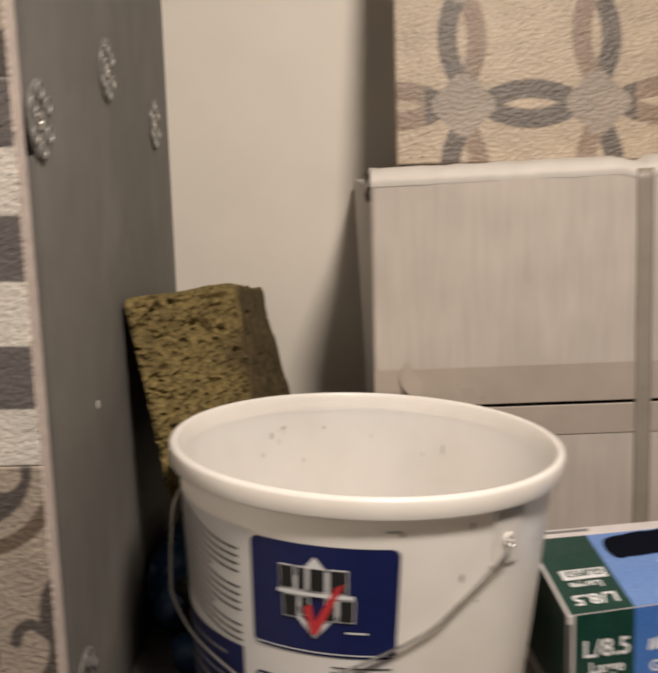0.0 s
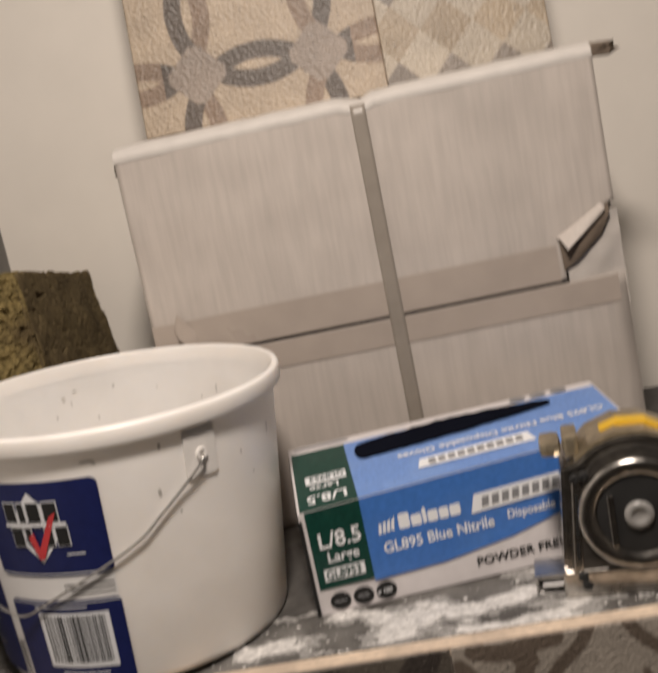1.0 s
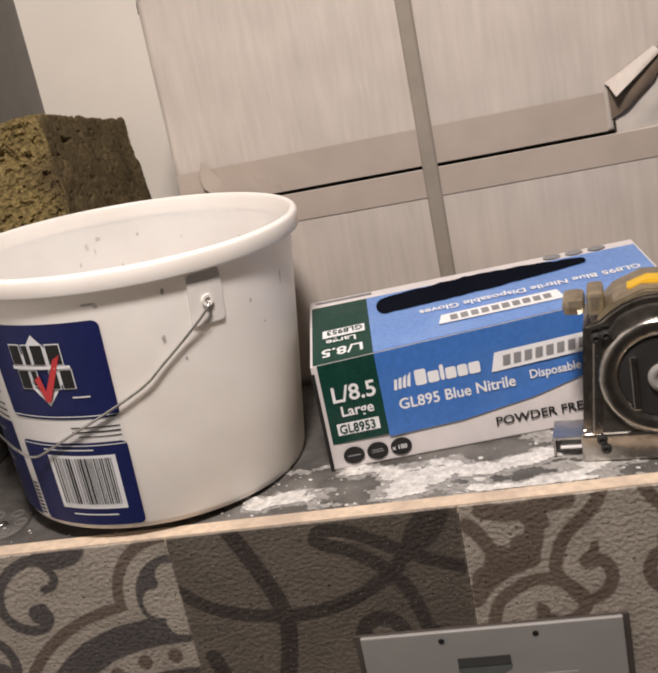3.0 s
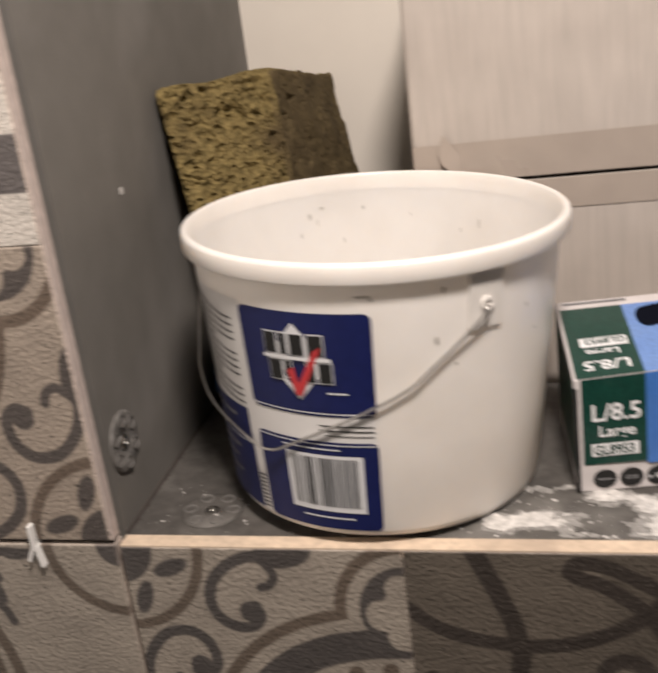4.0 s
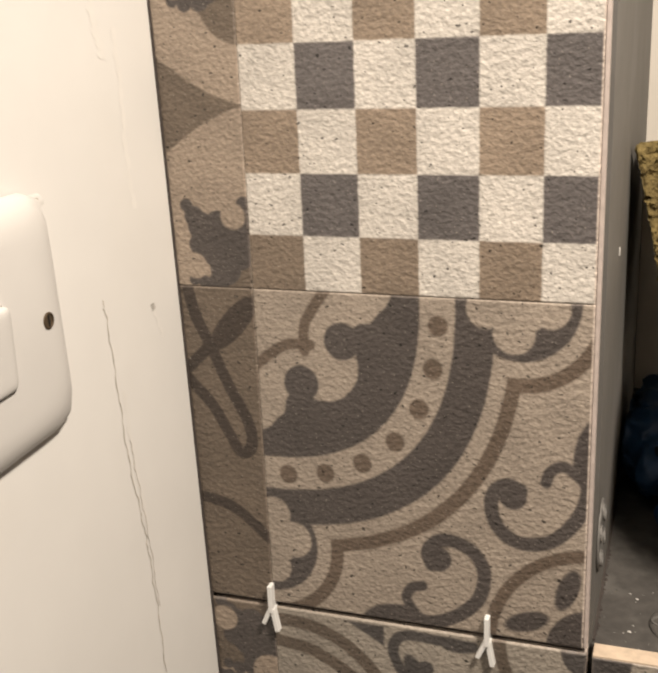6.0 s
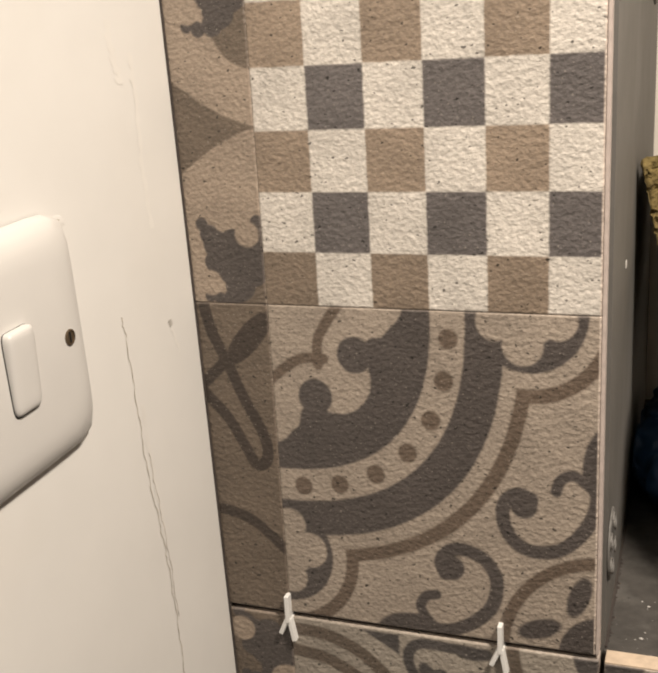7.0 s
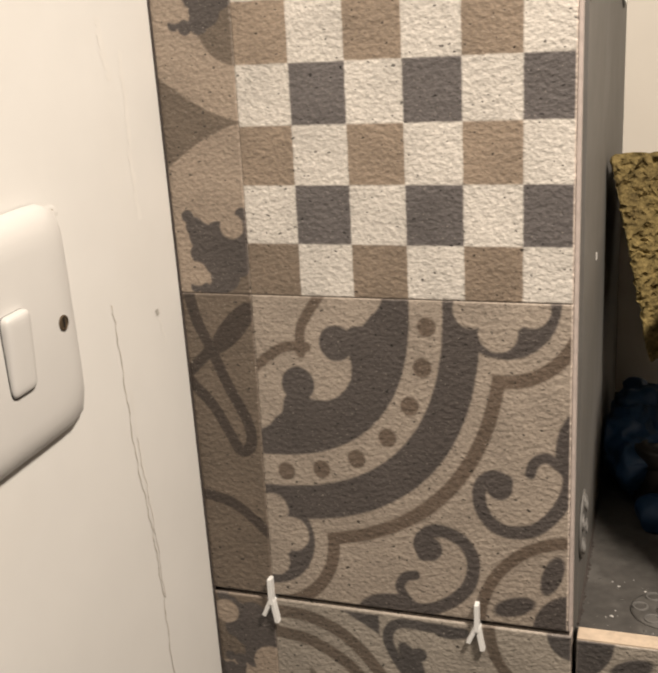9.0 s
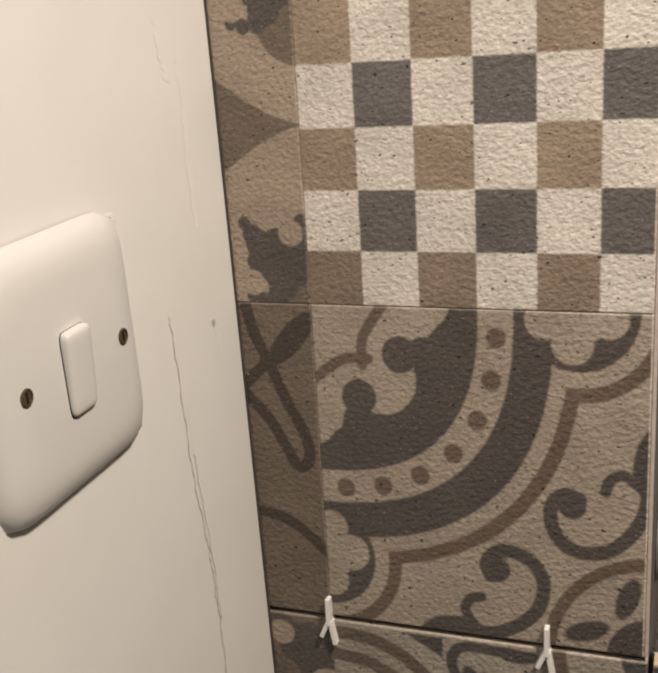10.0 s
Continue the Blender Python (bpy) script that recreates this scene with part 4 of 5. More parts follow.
# ears and wire bail
for s0 in (43, -137):
    ear = decal("ear", rounded(s0 - 5.6, s0 + 5.6, 0.1005, 0.1262, 1.0, 6, 0.0014), on_pail, 0.0008, EAR_PLASTIC, pail)
    sol = ear.modifiers.new("thick", "SOLIDIFY")
    sol.thickness, sol.offset = 0.0010, 0
    eye = part("eyelet", lathe([(0.0030, 0.0), (0.0030, 0.0014), (0.0017, 0.0014), (0.0017, 0.0004), (0.0, 0.0004)], 16), EAR_PLASTIC, ear)
    p = Vector(on_pail(s0, 0.1120, 0.0012))
    eye.matrix_local = Matrix.Translation(p) @ Vector((p.x, p.y, 0)).to_track_quat("Z", "Y").to_matrix().to_4x4()
bail = [(43, 0.1108, 0.001), (42.6, 0.1100, 0.0040), (39, 0.1040, 0.0036), (33, 0.0955, 0.0026), (26, 0.0865, 0.0026), (19.5, 0.0780, 0.0026), (8, 0.0685, 0.0026), (-5, 0.0585, 0.0026), (-17, 0.0488, 0.0026), (-25, 0.0432, 0.0038), (-33, 0.0445, 0.0045), (-55, 0.0530, 0.0060), (-72, 0.0610, 0.0085), (-79, 0.0680, 0.0090), (-86, 0.0860, 0.0080), (-92, 0.1010, 0.0060), (-112, 0.1100, 0.0045), (-137, 0.1105, 0.0040), (-137, 0.1110, 0.001)]
part("wire_handle", tube(smooth_line([on_pail(*b) for b in bail], 6), 0.00068), WIRE, pail, "bent galvanised wire handle", smooth=True)
# scuffs and specks
rnd = random.Random(11)
scuffs = []
for s0, h0, w, hh in ((28, 0.098, 0.8, 0.006), (34, 0.086, 0.7, 0.0025), (8, 0.1215, 2.6, 0.0018), (10, 0.1200, 1.0, 0.0030), (78, 0.108, 0.5, 0.010), (30, 0.1215, 0.8, 0.004), (60, 0.104, 0.5, 0.003), (66, 0.09, 0.6, 0.002)):
    pts = [(s0 + w * math.cos(k) * rnd.uniform(0.5, 1), h0 + hh * 0.5 * math.sin(k) * rnd.uniform(0.6, 1)) for k in [2 * math.pi * i / 9 for i in range(9)]]
    scuffs.append([pts])
decals("scuff", scuffs, on_pail, 0.0002, SCUFF, pail)
drips = []
for s0, h0, w, hh in ((150, 0.11, 0.7, 0.006), (158, 0.105, 0.5, 0.003), (196, 0.118, 0.6, 0.003), (204, 0.10, 0.5, 0.004), (178, 0.113, 0.4, 0.002), (214, 0.112, 0.4, 0.005), (217, 0.116, 0.9, 0.006), (221, 0.106, 0.4, 0.004), (212, 0.120, 1.2, 0.002)):
    drips.append([[(s0 + w * math.cos(k) * rnd.uniform(0.5, 1), h0 + hh * 0.5 * math.sin(k) * rnd.uniform(0.6, 1)) for k in [2 * math.pi * i / 9 for i in range(9)]]])
decals("scuff", drips, on_pail, -T - 0.0006, FAINT, pail)

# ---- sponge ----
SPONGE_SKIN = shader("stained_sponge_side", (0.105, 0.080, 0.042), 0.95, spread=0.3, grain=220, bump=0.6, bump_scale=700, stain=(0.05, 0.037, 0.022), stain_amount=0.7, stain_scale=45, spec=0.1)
sponge_bm = hexa([(0.030, 0.120, 0.085), (0.0755, 0.172, 0.112), (0.0630, 0.190, 0.1945), (0.0050, 0.150, 0.1930)], [(0.045, 0.270, 0.075), (0.0890, 0.300, 0.090), (0.0655, 0.341, 0.1680), (0.0085, 0.315, 0.1700)], bevel=0.003, cuts=0)
bmesh.ops.triangulate(sponge_bm, faces=sponge_bm.faces[:])
for _ in range(6):
    bmesh.ops.subdivide_edges(sponge_bm, edges=[e for e in sponge_bm.edges if e.calc_length() > 0.0026], cuts=1)
    bmesh.ops.triangulate(sponge_bm, faces=sponge_bm.faces[:])
sponge_bm.normal_update()
shifts = []
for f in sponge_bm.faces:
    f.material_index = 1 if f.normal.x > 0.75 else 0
for v in sponge_bm.verts:
    p = v.co
    q = Vector((p.x, p.y, p.z * 1.35))
    skin = 0.25 if v.normal.x > 0.75 else 1.0
    d = 0.0024 * noise.noise(p * 45) + skin * 0.0006 * noise.noise(p * 300)
    d -= skin * 0.0030 * min(1.0, max(0.0, noise.noise(q * 210 + Vector((7, 3, 1))) - 0.24) / 0.25)
    d -= skin * 0.0020 * min(1.0, max(0.0, noise.noise(q * 380 + Vector((1, 9, 4))) - 0.25) / 0.25)
    d -= 0.0060 * min(1.0, max(0.0, noise.noise(q * 75 + Vector((3, 5, 8))) - 0.42) / 0.15) * (p.z > 0.165)
    shifts.append(v.normal * d)
for v, d in zip(sponge_bm.verts, shifts):
    v.co += d
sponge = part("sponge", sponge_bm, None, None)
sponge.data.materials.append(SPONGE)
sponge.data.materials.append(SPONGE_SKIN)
tagged(sponge, "worn yellow-brown grout sponge leaning between board and pail", "sponge")


# ---- blue glove and dark jar behind the pail ----
def crumple(bm, amount, scale, seed):
    for v in bm.verts:
        v.co += Vector((noise.noise(v.co * scale + Vector((seed, 0, 0))), noise.noise(v.co * scale + Vector((0, seed, 0))), noise.noise(v.co * scale + Vector((0, 0, seed))))) * amount


glove_bm = bmesh.new()
bmesh.ops.create_icosphere(glove_bm, subdivisions=5, radius=1.0)
for v in glove_bm.verts:
    v.co = Vector((v.co.x * 0.024, v.co.y * 0.065, v.co.z * 0.026))
crumple(glove_bm, 0.010, 45, 3)
crumple(glove_bm, 0.004, 140, 9)
for v in glove_bm.verts:
    v.co += Vector((0.026, 0.205, LEDGE + 0.022))
    v.co.z = max(v.co.z, LEDGE)
    v.co.x = max(v.co.x, 0.0045)
tagged(part("disposable_glove", glove_bm, BLUE_GLOVE, None, smooth=True), "crumpled blue nitrile glove lying on the ledge", "glove")
cuff_bm = bmesh.new()
bmesh.ops.create_icosphere(cuff_bm, subdivisions=4, radius=1.0)
for v in cuff_bm.verts:
    v.co = Vector((v.co.x * 0.0125, v.co.y * 0.014, v.co.z * 0.009))
crumple(cuff_bm, 0.004, 90, 5)
for v in cuff_bm.verts:
    v.co += Vector((0.0380, 0.1240, LEDGE + 0.0075))
    v.co.z = max(v.co.z, LEDGE)
tagged(part("disposable_glove", cuff_bm, BLUE_GLOVE, None, smooth=True), "rolled blue nitrile glove finger on the ledge", "glove")
jar = thing("jar", "small dark plastic jar standing behind the pail", "jar", at=(0.0400, 0.1575, LEDGE))
part("body", lathe([(0.0, 0.0), (0.0155, 0.0), (0.0165, 0.002), (0.0165, 0.024), (0.014, 0.027)], 32), DARK_JAR, jar, smooth=True)
part("lid", lathe([(0.0172, 0.0255), (0.0178, 0.027), (0.0178, 0.034), (0.0168, 0.036), (0.0105, 0.0365), (0.0095, 0.0350), (0.0, 0.0350)], 32), DARK_JAR, jar, smooth=True)

# ---- tile carton ----
carton = thing("tile_carton", "white cardboard tile carton taped and strapped, one corner torn", "carton", at=(0, 0, 0))
FRONT = [Vector(p) for p in ((0.1440, 0.1810, LEDGE), (0.4520, 0.1870, LEDGE), (0.4488, 0.2000, 0.2606), (0.1425, 0.1935, 0.2520))]
NORMAL = (FRONT[1] - FRONT[0]).cross(FRONT[3] - FRONT[0]).normalized()


def on_carton(u, v, lift):
    p = FRONT[0].lerp(FRONT[1], u).lerp(FRONT[3].lerp(FRONT[2], u), v)
    bulge = 0.002 * math.sin(math.pi * min(max(u, 0), 1)) * math.sin(math.pi * min(max(v, 0), 1))
    return p + NORMAL * (lift + bulge)


def carton_sheet(name, u0, u1, v0, v1, lift, material, parent=carton, label="", thick=0.0, nu=28, nv=16, cut=None, ripple=0.0007):
    verts, faces = [], []
    for j in range(nv + 1):
        for i in range(nu + 1):
            u, v = u0 + (u1 - u0) * i / nu, v0 + (v1 - v0) * j / nv
            p = on_carton(u, v, lift)
            p = p + NORMAL * ripple * noise.noise(Vector((u * 9, v * 9, lift * 50)) * (1 if ripple < 0.001 else 2.2))
            verts.append(p)
    for j in range(nv):
        for i in range(nu):
            if cut and cut(u0 + (u1 - u0) * (i + 0.5) / nu, v0 + (v1 - v0) * (j + 0.5) / nv):
                continue
            a = j * (nu + 1) + i
            faces.append((a, a + 1, a + nu + 2, a + nu + 1))
    ob = part(name, mesh_of(name, verts, faces, smooth=True), material, parent, label)
    if thick:
        sol = ob.modifiers.new("thick", "SOLIDIFY")
        sol.thickness, sol.offset = thick, -1
    return ob


back = [Vector((0.150, 0.300, LEDGE)), Vector((0.450, 0.305, LEDGE)), Vector((0.447, 0.339, 0.2500)), Vector((0.1350, 0.336, 0.2460))]
inner = [on_carton(u, v, -0.0045) for u, v in ((0.003, 0.0), (0.997, 0.0), (0.997, 0.992), (0.003, 0.992))]
part("body", hexa(inner, back, 0.002), CARD, carton)
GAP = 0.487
# Dark sheet behind the flaps: the gap's shade is painted in its colour.
part("gap", mesh_of("gap", [on_carton(u, v, -0.0040) for u, v in ((0.004, GAP - 0.02), (0.99, GAP - 0.02), (0.99, GAP + 0.02), (0.004, GAP + 0.02))], [(0, 1, 2, 3)]), GAP_SHADE, carton, "dark sheet for the shade between the flaps")
TORN = lambda u, v: u > 0.880 and v < 0.584 + 0.60 * (u - 0.878)
carton_sheet("flap", 0.0, 1.0, GAP + 0.0048, 0.999, 0.0, STREAKED, thick=0.003, nu=100, nv=80, cut=TORN)
carton_sheet("flap", 0.0, 1.0, 0.0, GAP - 0.0045, 0.0, STREAKED, thick=0.003)
carton_sheet("packing_tape", 0.0, 0.868, GAP + 0.0050, GAP + 0.090, 0.0006, TAPE, label="buff packing tape")
carton_sheet("packing_tape", 0.0, 0.985, GAP - 0.070, GAP - 0.0047, 0.0006, TAPE)
strap = carton_sheet("strap", 0.501, 0.532, 0.0, 0.998, 0.0016, STRAP, label="flat grey packing strap", thick=0.0008, nu=4, nv=40)
def torn_piece(name, rows, material, label):
    """A curled scrap of card between two edges, each point (u, v, lift)."""
    lines = [smooth_line(row, 6) for row in rows]
    verts = [on_carton(*p) for line in lines for p in line]
    n = len(lines[0])
    faces = [(r * n + i, r * n + i + 1, (r + 1) * n + i + 1, (r + 1) * n + i) for r in range(len(lines) - 1) for i in range(n - 1)]
    return part(name, mesh_of(name, verts, faces, smooth=True), material, carton, label)


torn_piece("torn_liner", [[(0.874, 0.590, 0.0012), (0.915, 0.612, 0.0012), (0.985, 0.652, 0.0012)], [(0.876, 0.550, 0.0014), (0.930, 0.575, 0.0045), (0.985, 0.632, 0.0030)], [(0.877, 0.515, 0.0008), (0.915, 0.540, 0.0015), (0.965, 0.585, 0.0010)]], CARD_BROWN, "torn brown card")
torn_piece("torn_fold", [[(0.870, 0.596, 0.0008), (0.915, 0.622, 0.0012), (0.968, 0.655, 0.0010)], [(0.876, 0.590, 0.0045), (0.925, 0.613, 0.0060), (0.974, 0.648, 0.0050)], [(0.886, 0.566, 0.0090), (0.928, 0.600, 0.0070), (0.976, 0.640, 0.0045)]], STREAKED, "torn card folded outwards")
carton_sheet("clear_tape", 0.885, 1.004, 0.40, 0.635, -0.0012, FILM, label="crinkled clear tape over the torn corner", nu=40, nv=40, ripple=0.0013)
# rolled top flap
lip_v, lip_f = [], []
prof = [(-0.0004, -0.003), (-0.0008, -0.0005), (-0.0004, 0.0012), (0.0012, 0.0034), (0.006, 0.0058), (0.014, 0.0068), (0.030, 0.0066), (0.06, 0.0045), (0.1, 0.0010), (0.141, -0.0030)]
for i in range(41):
    u = i / 40
    base = on_carton(u, 0.998, 0.0)
    dip = 0.0045 * math.exp(-((u - 0.516) / 0.018) ** 2)
    for d, h in prof:
        lip_v.append(base + Vector((0, d, h - dip + 0.0008 * noise.noise(Vector((u * 25, d * 40, 2))))))
n = len(prof)
lip_f = [(i * n + k, (i + 1) * n + k, (i + 1) * n + k + 1, i * n + k + 1) for i in range(40) for k in range(n - 1)]
# Paler card than the front: the lamplight on the top is in its colour.
part("top_flap", mesh_of("top_flap", lip_v, lip_f, smooth=True), LIT_TOP_CARD, carton)
# crease and crumpled corner
crease = [on_carton(u, v, l) for u, v, l in ((0.045, 0.56, 0.001), (0.060, 0.60, 0.004), (0.055, 0.535, 0.004), (0.085, 0.50, 0.005), (0.075, 0.47, 0.002), (0.098, 0.475, 0.001), (0.090, 0.55, 0.001))]
part("crease", mesh_of("crease", crease, [(0, 1, 2), (1, 6, 2), (2, 6, 3), (3, 6, 5), (3, 5, 4)], smooth=True), TAPE, carton)
for u in (0.0, 1.0):
    scrap = bmesh.new()
    bmesh.ops.create_icosphere(scrap, subdivisions=2, radius=0.006)
    crumple(scrap, 0.005, 180, 4 + u)
    c = on_carton(u, 0.985, 0.0) + Vector((0.004 if u else 0.0, 0.008, 0.004 if u else -0.004))
    for v in scrap.verts:
        v.co = Vector((v.co.x * (2.0 if u else 0.5), v.co.y, v.co.z * 0.7)) + c
    part("crushed_corner", scrap, CARD_BROWN, carton)

# ---- glove box ----
glove_box = thing("glove_box", "blue and green printed carton of disposable gloves, dented", "glove box", at=(0, 0, 0))
GF = [Vector(p) for p in ((0.2306, 0.0525, LEDGE), (0.4260, 0.0830, LEDGE), (0.4235, 0.0900, 0.0560), (0.2300, 0.0540, 0.0510))]
GB = [Vector(p) for p in ((0.2225, 0.1310, LEDGE), (0.4150, 0.1600, LEDGE), (0.4135, 0.1640, 0.0620), (0.2215, 0.1320, 0.0615))]
part("carton", hexa(GF, GB, 0.0008), BOX_CARD, glove_box)
GL, GH, GD = (GF[1] - GF[0]).length, (GF[3] - GF[0]).length, (GB[3] - GF[3]).length
NF = (GF[1] - GF[0]).cross(GF[3] - GF[0]).normalized()
NT = (GF[2] - GF[3]).cross(GB[3] - GF[3]).normalized()


def on_front(s, t, lift):
    u, v = s / GL, t / GH
    return GF[0].lerp(GF[1], u).lerp(GF[3].lerp(GF[2], u), v) + NF * lift


def on_top(s, t, lift):
    u, v = s / GL, t / GD
    return GF[3].lerp(GF[2], u).lerp(GB[3].lerp(GB[2], u), v) + NT * lift


E1, E2, E3, E4 = 0.0003, 0.0006, 0.0009, 0.0012
x1 = 0.0345
front = decal("front_print", rect(0.0035, x1, 0.0150, GH - 0.0001), on_front, E1, GREEN, glove_box, "dark green print")
sweep = [[(x1, 0.0135), (0.075, 0.0145), (0.115, 0.0195), (0.155, 0.028), (GL - 0.001, 0.0405), (GL - 0.001, GH - 0.0001), (x1, GH - 0.0001)]]
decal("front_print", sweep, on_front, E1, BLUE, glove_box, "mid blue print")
top = decal("top_print", rect(0.0015, x1, 0.0002, GD - 0.0095), on_top, E1, GREEN, glove_box)
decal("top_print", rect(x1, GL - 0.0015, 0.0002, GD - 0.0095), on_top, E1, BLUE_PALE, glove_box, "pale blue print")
def on_end(s, t, lift):
    u, v = s / GD, t / GH
    p = GB[0].lerp(GF[0], u).lerp(GB[3].lerp(GF[3], u), v)
    return p + NE * lift


NE = (GF[0] - GB[0]).cross(GB[3] - GB[0]).normalized()
decal("end_print", rect(0.0030, GD - 0.0022, 0.0100, GH - 0.0010), on_end, E1, GREEN, glove_box, "dark green print")
rnd = random.Random(3)
slot_top = [(0.045 + 0.118 * i / 24, GD - 0.014 + 0.006 * math.sin(i / 24 * math.pi) + rnd.uniform(-0.001, 0.001)) for i in range(25)]
slot_bot = [(0.045 + 0.118 * i / 24, GD - 0.0355 + 0.0125 * (i / 24) ** 1.6 + rnd.uniform(-0.0006, 0.0006)) for i in range(25)]
slot_poly = [[slot_bot[i], slot_bot[i + 1], slot_top[i + 1], slot_top[i]] for i in range(24)]
for end, sg in ((0, -1), (24, 1)):
    c = ((slot_top[end][0]), (slot_top[end][1] + slot_bot[end][1]) / 2)
    rr = (slot_top[end][1] - slot_bot[end][1]) / 2
    slot_poly.append([(c[0] + sg * 0.5 * rr * math.sin(a), c[1] + rr * math.cos(a)) for a in [math.pi * k / 8 for k in range(9)]])
# Flat black patch: the shade inside the slot is its colour.
decal("dispensing_slot", slot_poly, on_top, E2, SLOT_SHADE, glove_box, "ragged dispensing slot, its inner shade a black patch")
# Black line down the front edge stands in for the shaded left end.
decal("end_shade_line", rect(-0.0004, 0.0016, 0.0010, GH - 0.0040), on_front, E3, INK, glove_box, "dark line for the shaded left end")
writing("lettering", "L/8.5", 0.0075, 0.0385, 0.0125, on_front, E2, WHITE_INK, front)
writing("lettering", "Large", 0.0110, 0.0300, 0.0082, on_front, E2, WHITE_INK, front)
decal("code_field", rect(0.0075, 0.0305, 0.0195, 0.0263), on_front, E2, WHITE_INK, front)
writing("lettering", "GL8953", 0.0085, 0.0205, 0.0072, on_front, E3, GREEN, front, stretch=0.86)
# maker's mark as plain shapes
decals("mark_finger", [[[(0.0415 + 0.0024 * k, 0.0385 + 0.0004 * k), (0.0432 + 0.0024 * k, 0.0385), (0.0440 + 0.0026 * k, 0.0440 + 0.0010 * k), (0.0426 + 0.0024 * k, 0.0445)]] for k in range(4)], on_front, E2, WHITE_INK, front)
decals("mark_block", [rounded(a, a + w, 0.0385, t1, 0.0012) for a, w, t1 in ((0.0535, 0.0062, 0.0470), (0.0605, 0.0060, 0.0447), (0.0672, 0.0022, 0.0472), (0.0701, 0.0058, 0.0447), (0.0766, 0.0054, 0.0447), (0.0827, 0.0062, 0.0447))], on_front, E2, WHITE_INK, front)
decal("mark_field", [[(0.0945, 0.0370), (0.162, 0.0385), (0.164, 0.0480), (0.0975, 0.0470)]], on_front, E2, WHITE_INK, front)
decals("mark_bar", [[[(0.1010 + 0.0059 * k, 0.0394 + 0.0001 * k), (0.1050 + 0.0059 * k, 0.0395 + 0.0001 * k), (0.1058 + 0.0059 * k, 0.0448 + 0.0001 * k), (0.1018 + 0.0059 * k, 0.0447 + 0.0001 * k)]] for k in range(10)], on_front, E3, GREY_INK, front)
writing("lettering", "GL895 Blue Nitrile", 0.0425, 0.0275, 0.0083, on_front, E2, WHITE_INK, front)
writing("lettering", "Disposable", 0.1140, 0.0295, 0.0064, on_front, E2, WHITE_INK, front)
writing("lettering", "POWDER FREE", 0.0920, 0.0078, 0.0066, on_front, E2, INK, front, stretch=1.2)
for k in range(3):
    decal("symbol", disc(0.0135 + 0.0130 * k, 0.0070, 0.0058, 0.0050), on_front, E2, INK, front)
decals("symbol_line", [rect(0.0100, 0.0170, 0.0066, 0.0074), rect(0.0232, 0.0298, 0.0062, 0.0068), rect(0.0235, 0.0295, 0.0074, 0.0080)], on_front, E3, GREY_INK, front)
writing("lettering", "x 100", 0.0345, 0.0056, 0.0036, on_front, E3, WHITE_INK, front)
writing("lettering", "L/8.5", 0.0300, 0.0145, 0.0120, on_top, E2, WHITE_INK, top, turned=True)
writing("lettering", "Large", 0.0265, 0.0255, 0.0078, on_top, E2, WHITE_INK, top, turned=True)
decal("code_field", rect(0.0075, 0.0315, 0.0280, 0.0370), on_top, E2, WHITE_INK, top)
writing("lettering", "GL8953", 0.0305, 0.0355, 0.0075, on_top, E3, GREEN, top, turned=True, stretch=0.86)
decal("mark_field", [[(0.072, 0.0150), (0.142, 0.0135), (0.140, 0.0265), (0.0745, 0.0255)]], on_top, E2, WHITE_INK, top)
decals("mark_bar", [rect(0.0790 + 0.0058 * k, 0.0832 + 0.0058 * k, 0.0170, 0.0230) for k in range(10)], on_top, E3, GREY_INK, top)
writing("lettering", "GL895 Blue Nitrile Disposable Gloves", 0.190, 0.0375, 0.0082, on_top, E2, WHITE_INK, top, turned=True)
for k in range(3):
    decal("symbol", disc(0.148 + 0.0135 * k, GD - 0.0046, 0.0054, 0.0034), on_top, E2, GREY_INK, top)
decal("small_print", rect(0.004, 0.038, GD - 0.0048, GD - 0.0028, 1), on_top, E2, GREY_INK, top)

# ---- tape measure ----
GUNMETAL = shader("dark_worn_metal", (0.060, 0.055, 0.050), 0.42, metal=0.5, spread=0.3, grain=200, bump=0.15, stain=(0.16, 0.145, 0.12), stain_amount=0.5, stain_scale=70)
BRASSY = shader("worn_brassy_metal", (0.42, 0.36, 0.26), 0.35, metal=0.8, spread=0.25, grain=150, bump=0.15)
TX, TY = 0.3625, 0.0300
measure_tape = thing("tape_measure", "worn chrome tape measure with black hub and yellow blade", "tape measure", at=(TX, TY, LEDGE))
measure_tape.rotation_euler = (0, 0, radians(-8))
TW, TH, TD = 0.078, 0.086, 0.040


def case_outline(inset=0.0):
    pts = [(inset, inset), (TW - inset, inset), (TW - inset, 0.040)]
    c, r = (TW / 2 + 0.003, 0.047), 0.0375 - inset
    for k in range(15):
        a = radians(-5 + 130 * k / 14)
        pts.append((c[0] + r * math.cos(a), c[1] + r * math.sin(a)))
    pts += [(0.015 + inset, 0.0735 - inset), (0.012 + inset, 0.0725 - inset), (0.007 + inset, 0.0715 - inset)]
    return pts


